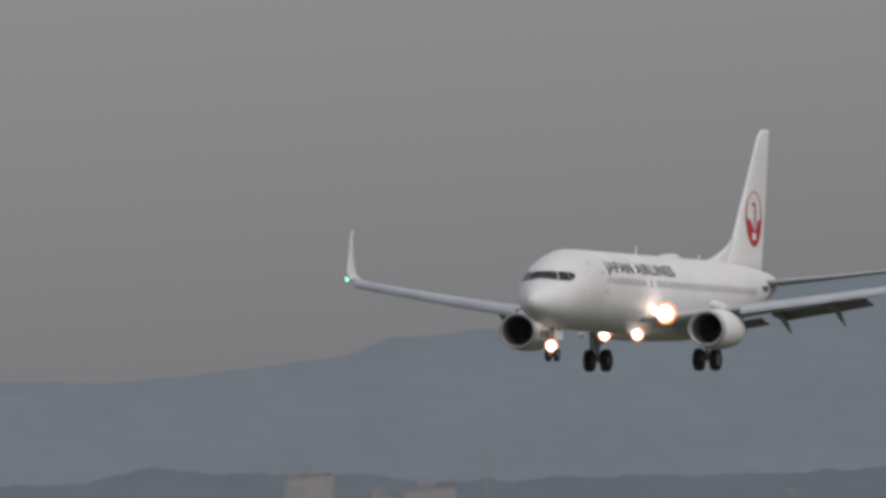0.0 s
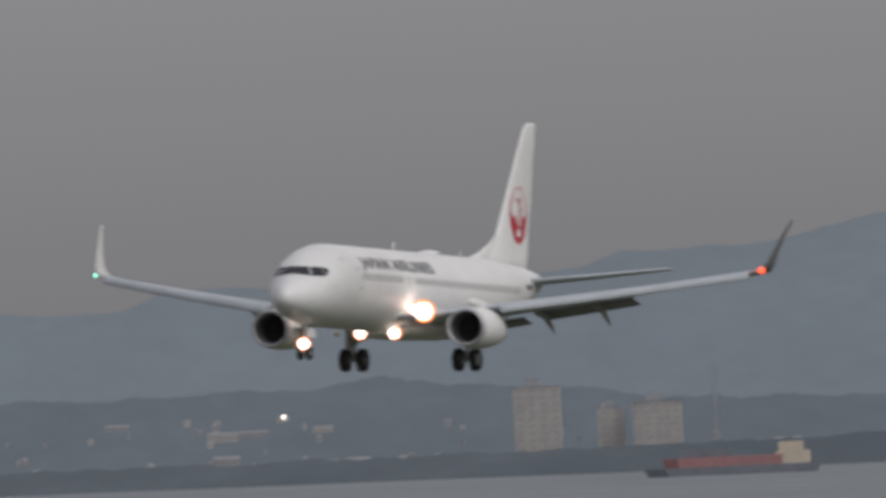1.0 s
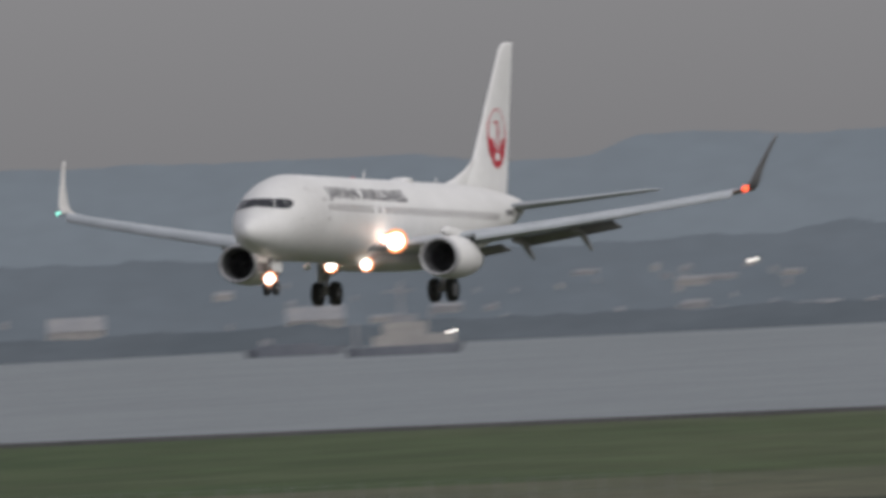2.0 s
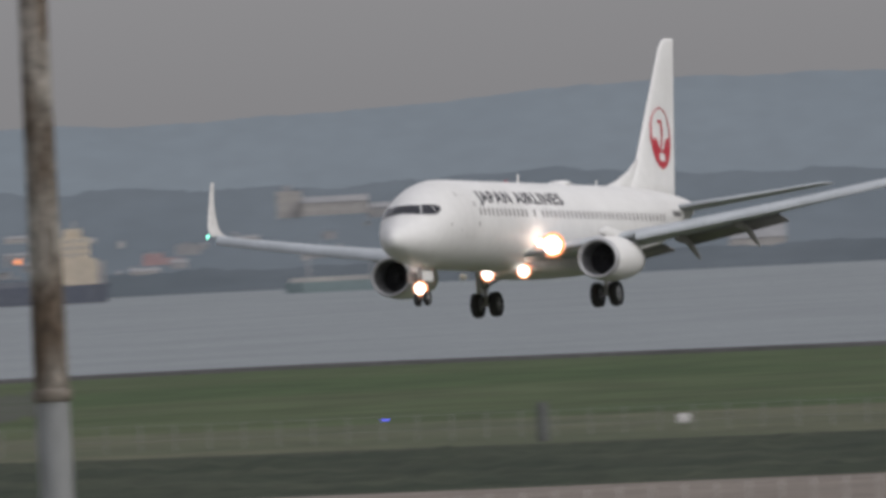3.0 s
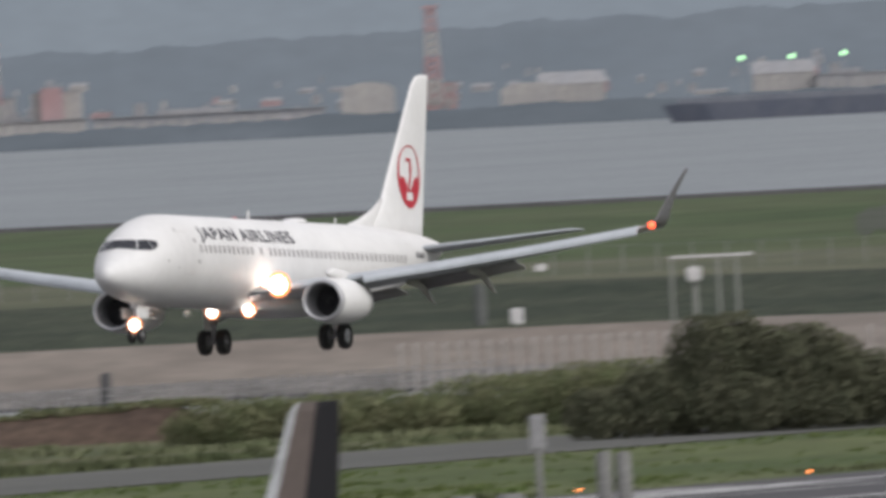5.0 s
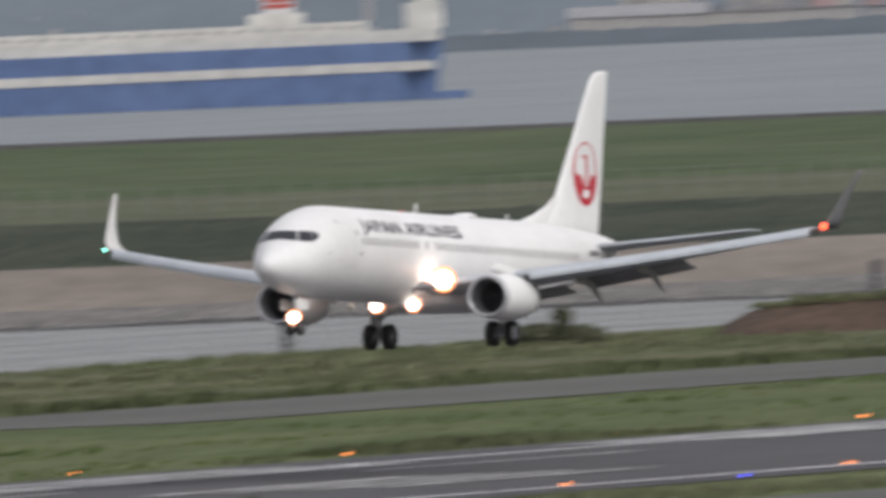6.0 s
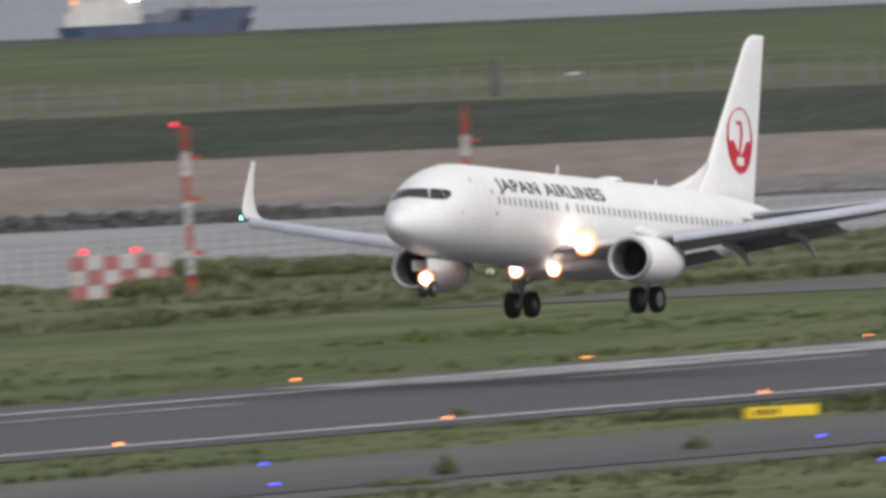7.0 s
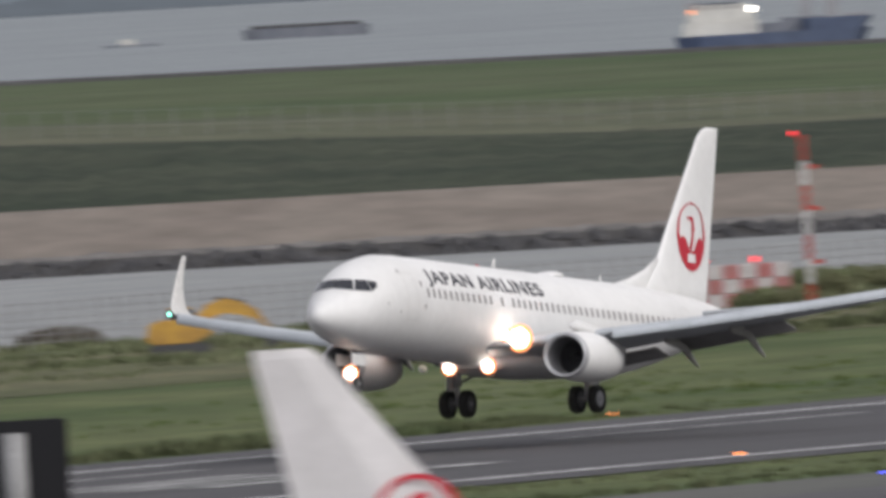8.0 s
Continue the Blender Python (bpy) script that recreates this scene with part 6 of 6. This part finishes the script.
# ---- what moves ----
def motions():
    walk(airliner, [
        (0.0, pose(-1695.60, -559.04, 25.856, -3.21, -2.46, -0.46)),
        (0.5, pose(-1662.17, -560.07, 24.380, -2.70, -2.53, -0.47)),
        (1.0, pose(-1628.96, -560.97, 22.868, -2.22, -2.42, -0.13)),
        (1.2, pose(-1615.73, -561.32, 22.291, -2.07, -2.29, -0.05)),
        (2.3, pose(-1543.61, -562.89, 18.870, -0.11, -1.93, -0.15)),
        (2.5, pose(-1530.62, -563.12, 18.214, 0.61, -1.82, -0.10)),
        (3.0, pose(-1498.20, -563.85, 16.530, 2.10, -1.73, -0.42)),
        (3.5, pose(-1477.09, -569.03, 14.678, 2.65, -1.88, -0.48)),
        (4.0, pose(-1458.75, -575.59, 12.792, 1.42, -2.16, -0.52)),
        (4.2, pose(-1453.46, -579.08, 12.031, 1.43, -2.19, -0.61)),
        (5.3, pose(-1441.11, -605.36, 7.870, -0.52, -2.88, -0.40)),
        (5.5, pose(-1435.11, -608.47, 7.164, -0.62, -3.10, -0.31)),
        (5.7, pose(-1427.55, -611.00, 6.571, -0.61, -3.19, -0.18)),
        (6.0, pose(-1416.09, -614.70, 5.661, -0.48, -3.13, -0.40)),
        (6.2, pose(-1406.63, -616.52, 5.073, -0.22, -3.20, -0.47)),
        (6.5, pose(-1392.40, -619.15, 4.215, -0.60, -3.61, -0.32)),
        (6.7, pose(-1378.97, -619.24, 3.731, -0.54, -3.86, -0.33)),
        (7.0, pose(-1358.87, -619.40, 3.037, -0.20, -4.20, -0.42)),
        (7.5, pose(-1325.94, -618.80, 2.144, -0.34, -4.66, -0.37)),
        (7.7, pose(-1312.68, -618.89, 1.866, -0.33, -4.76, -0.36)),
        (8.0, pose(-1292.75, -619.22, 1.565, -0.60, -5.03, -0.34)),
    ])
    way = Matrix.Rotation(radians(128), 4, "Z") @ Vector((8.7, 0, 0))
    start = spot(25.918, 905, 0.0) - way * 8
    walk(taxiing, [(t / 4, pose(*(start + way * (t / 4)), 0, 0, 128)) for t in range(33)])


motions()
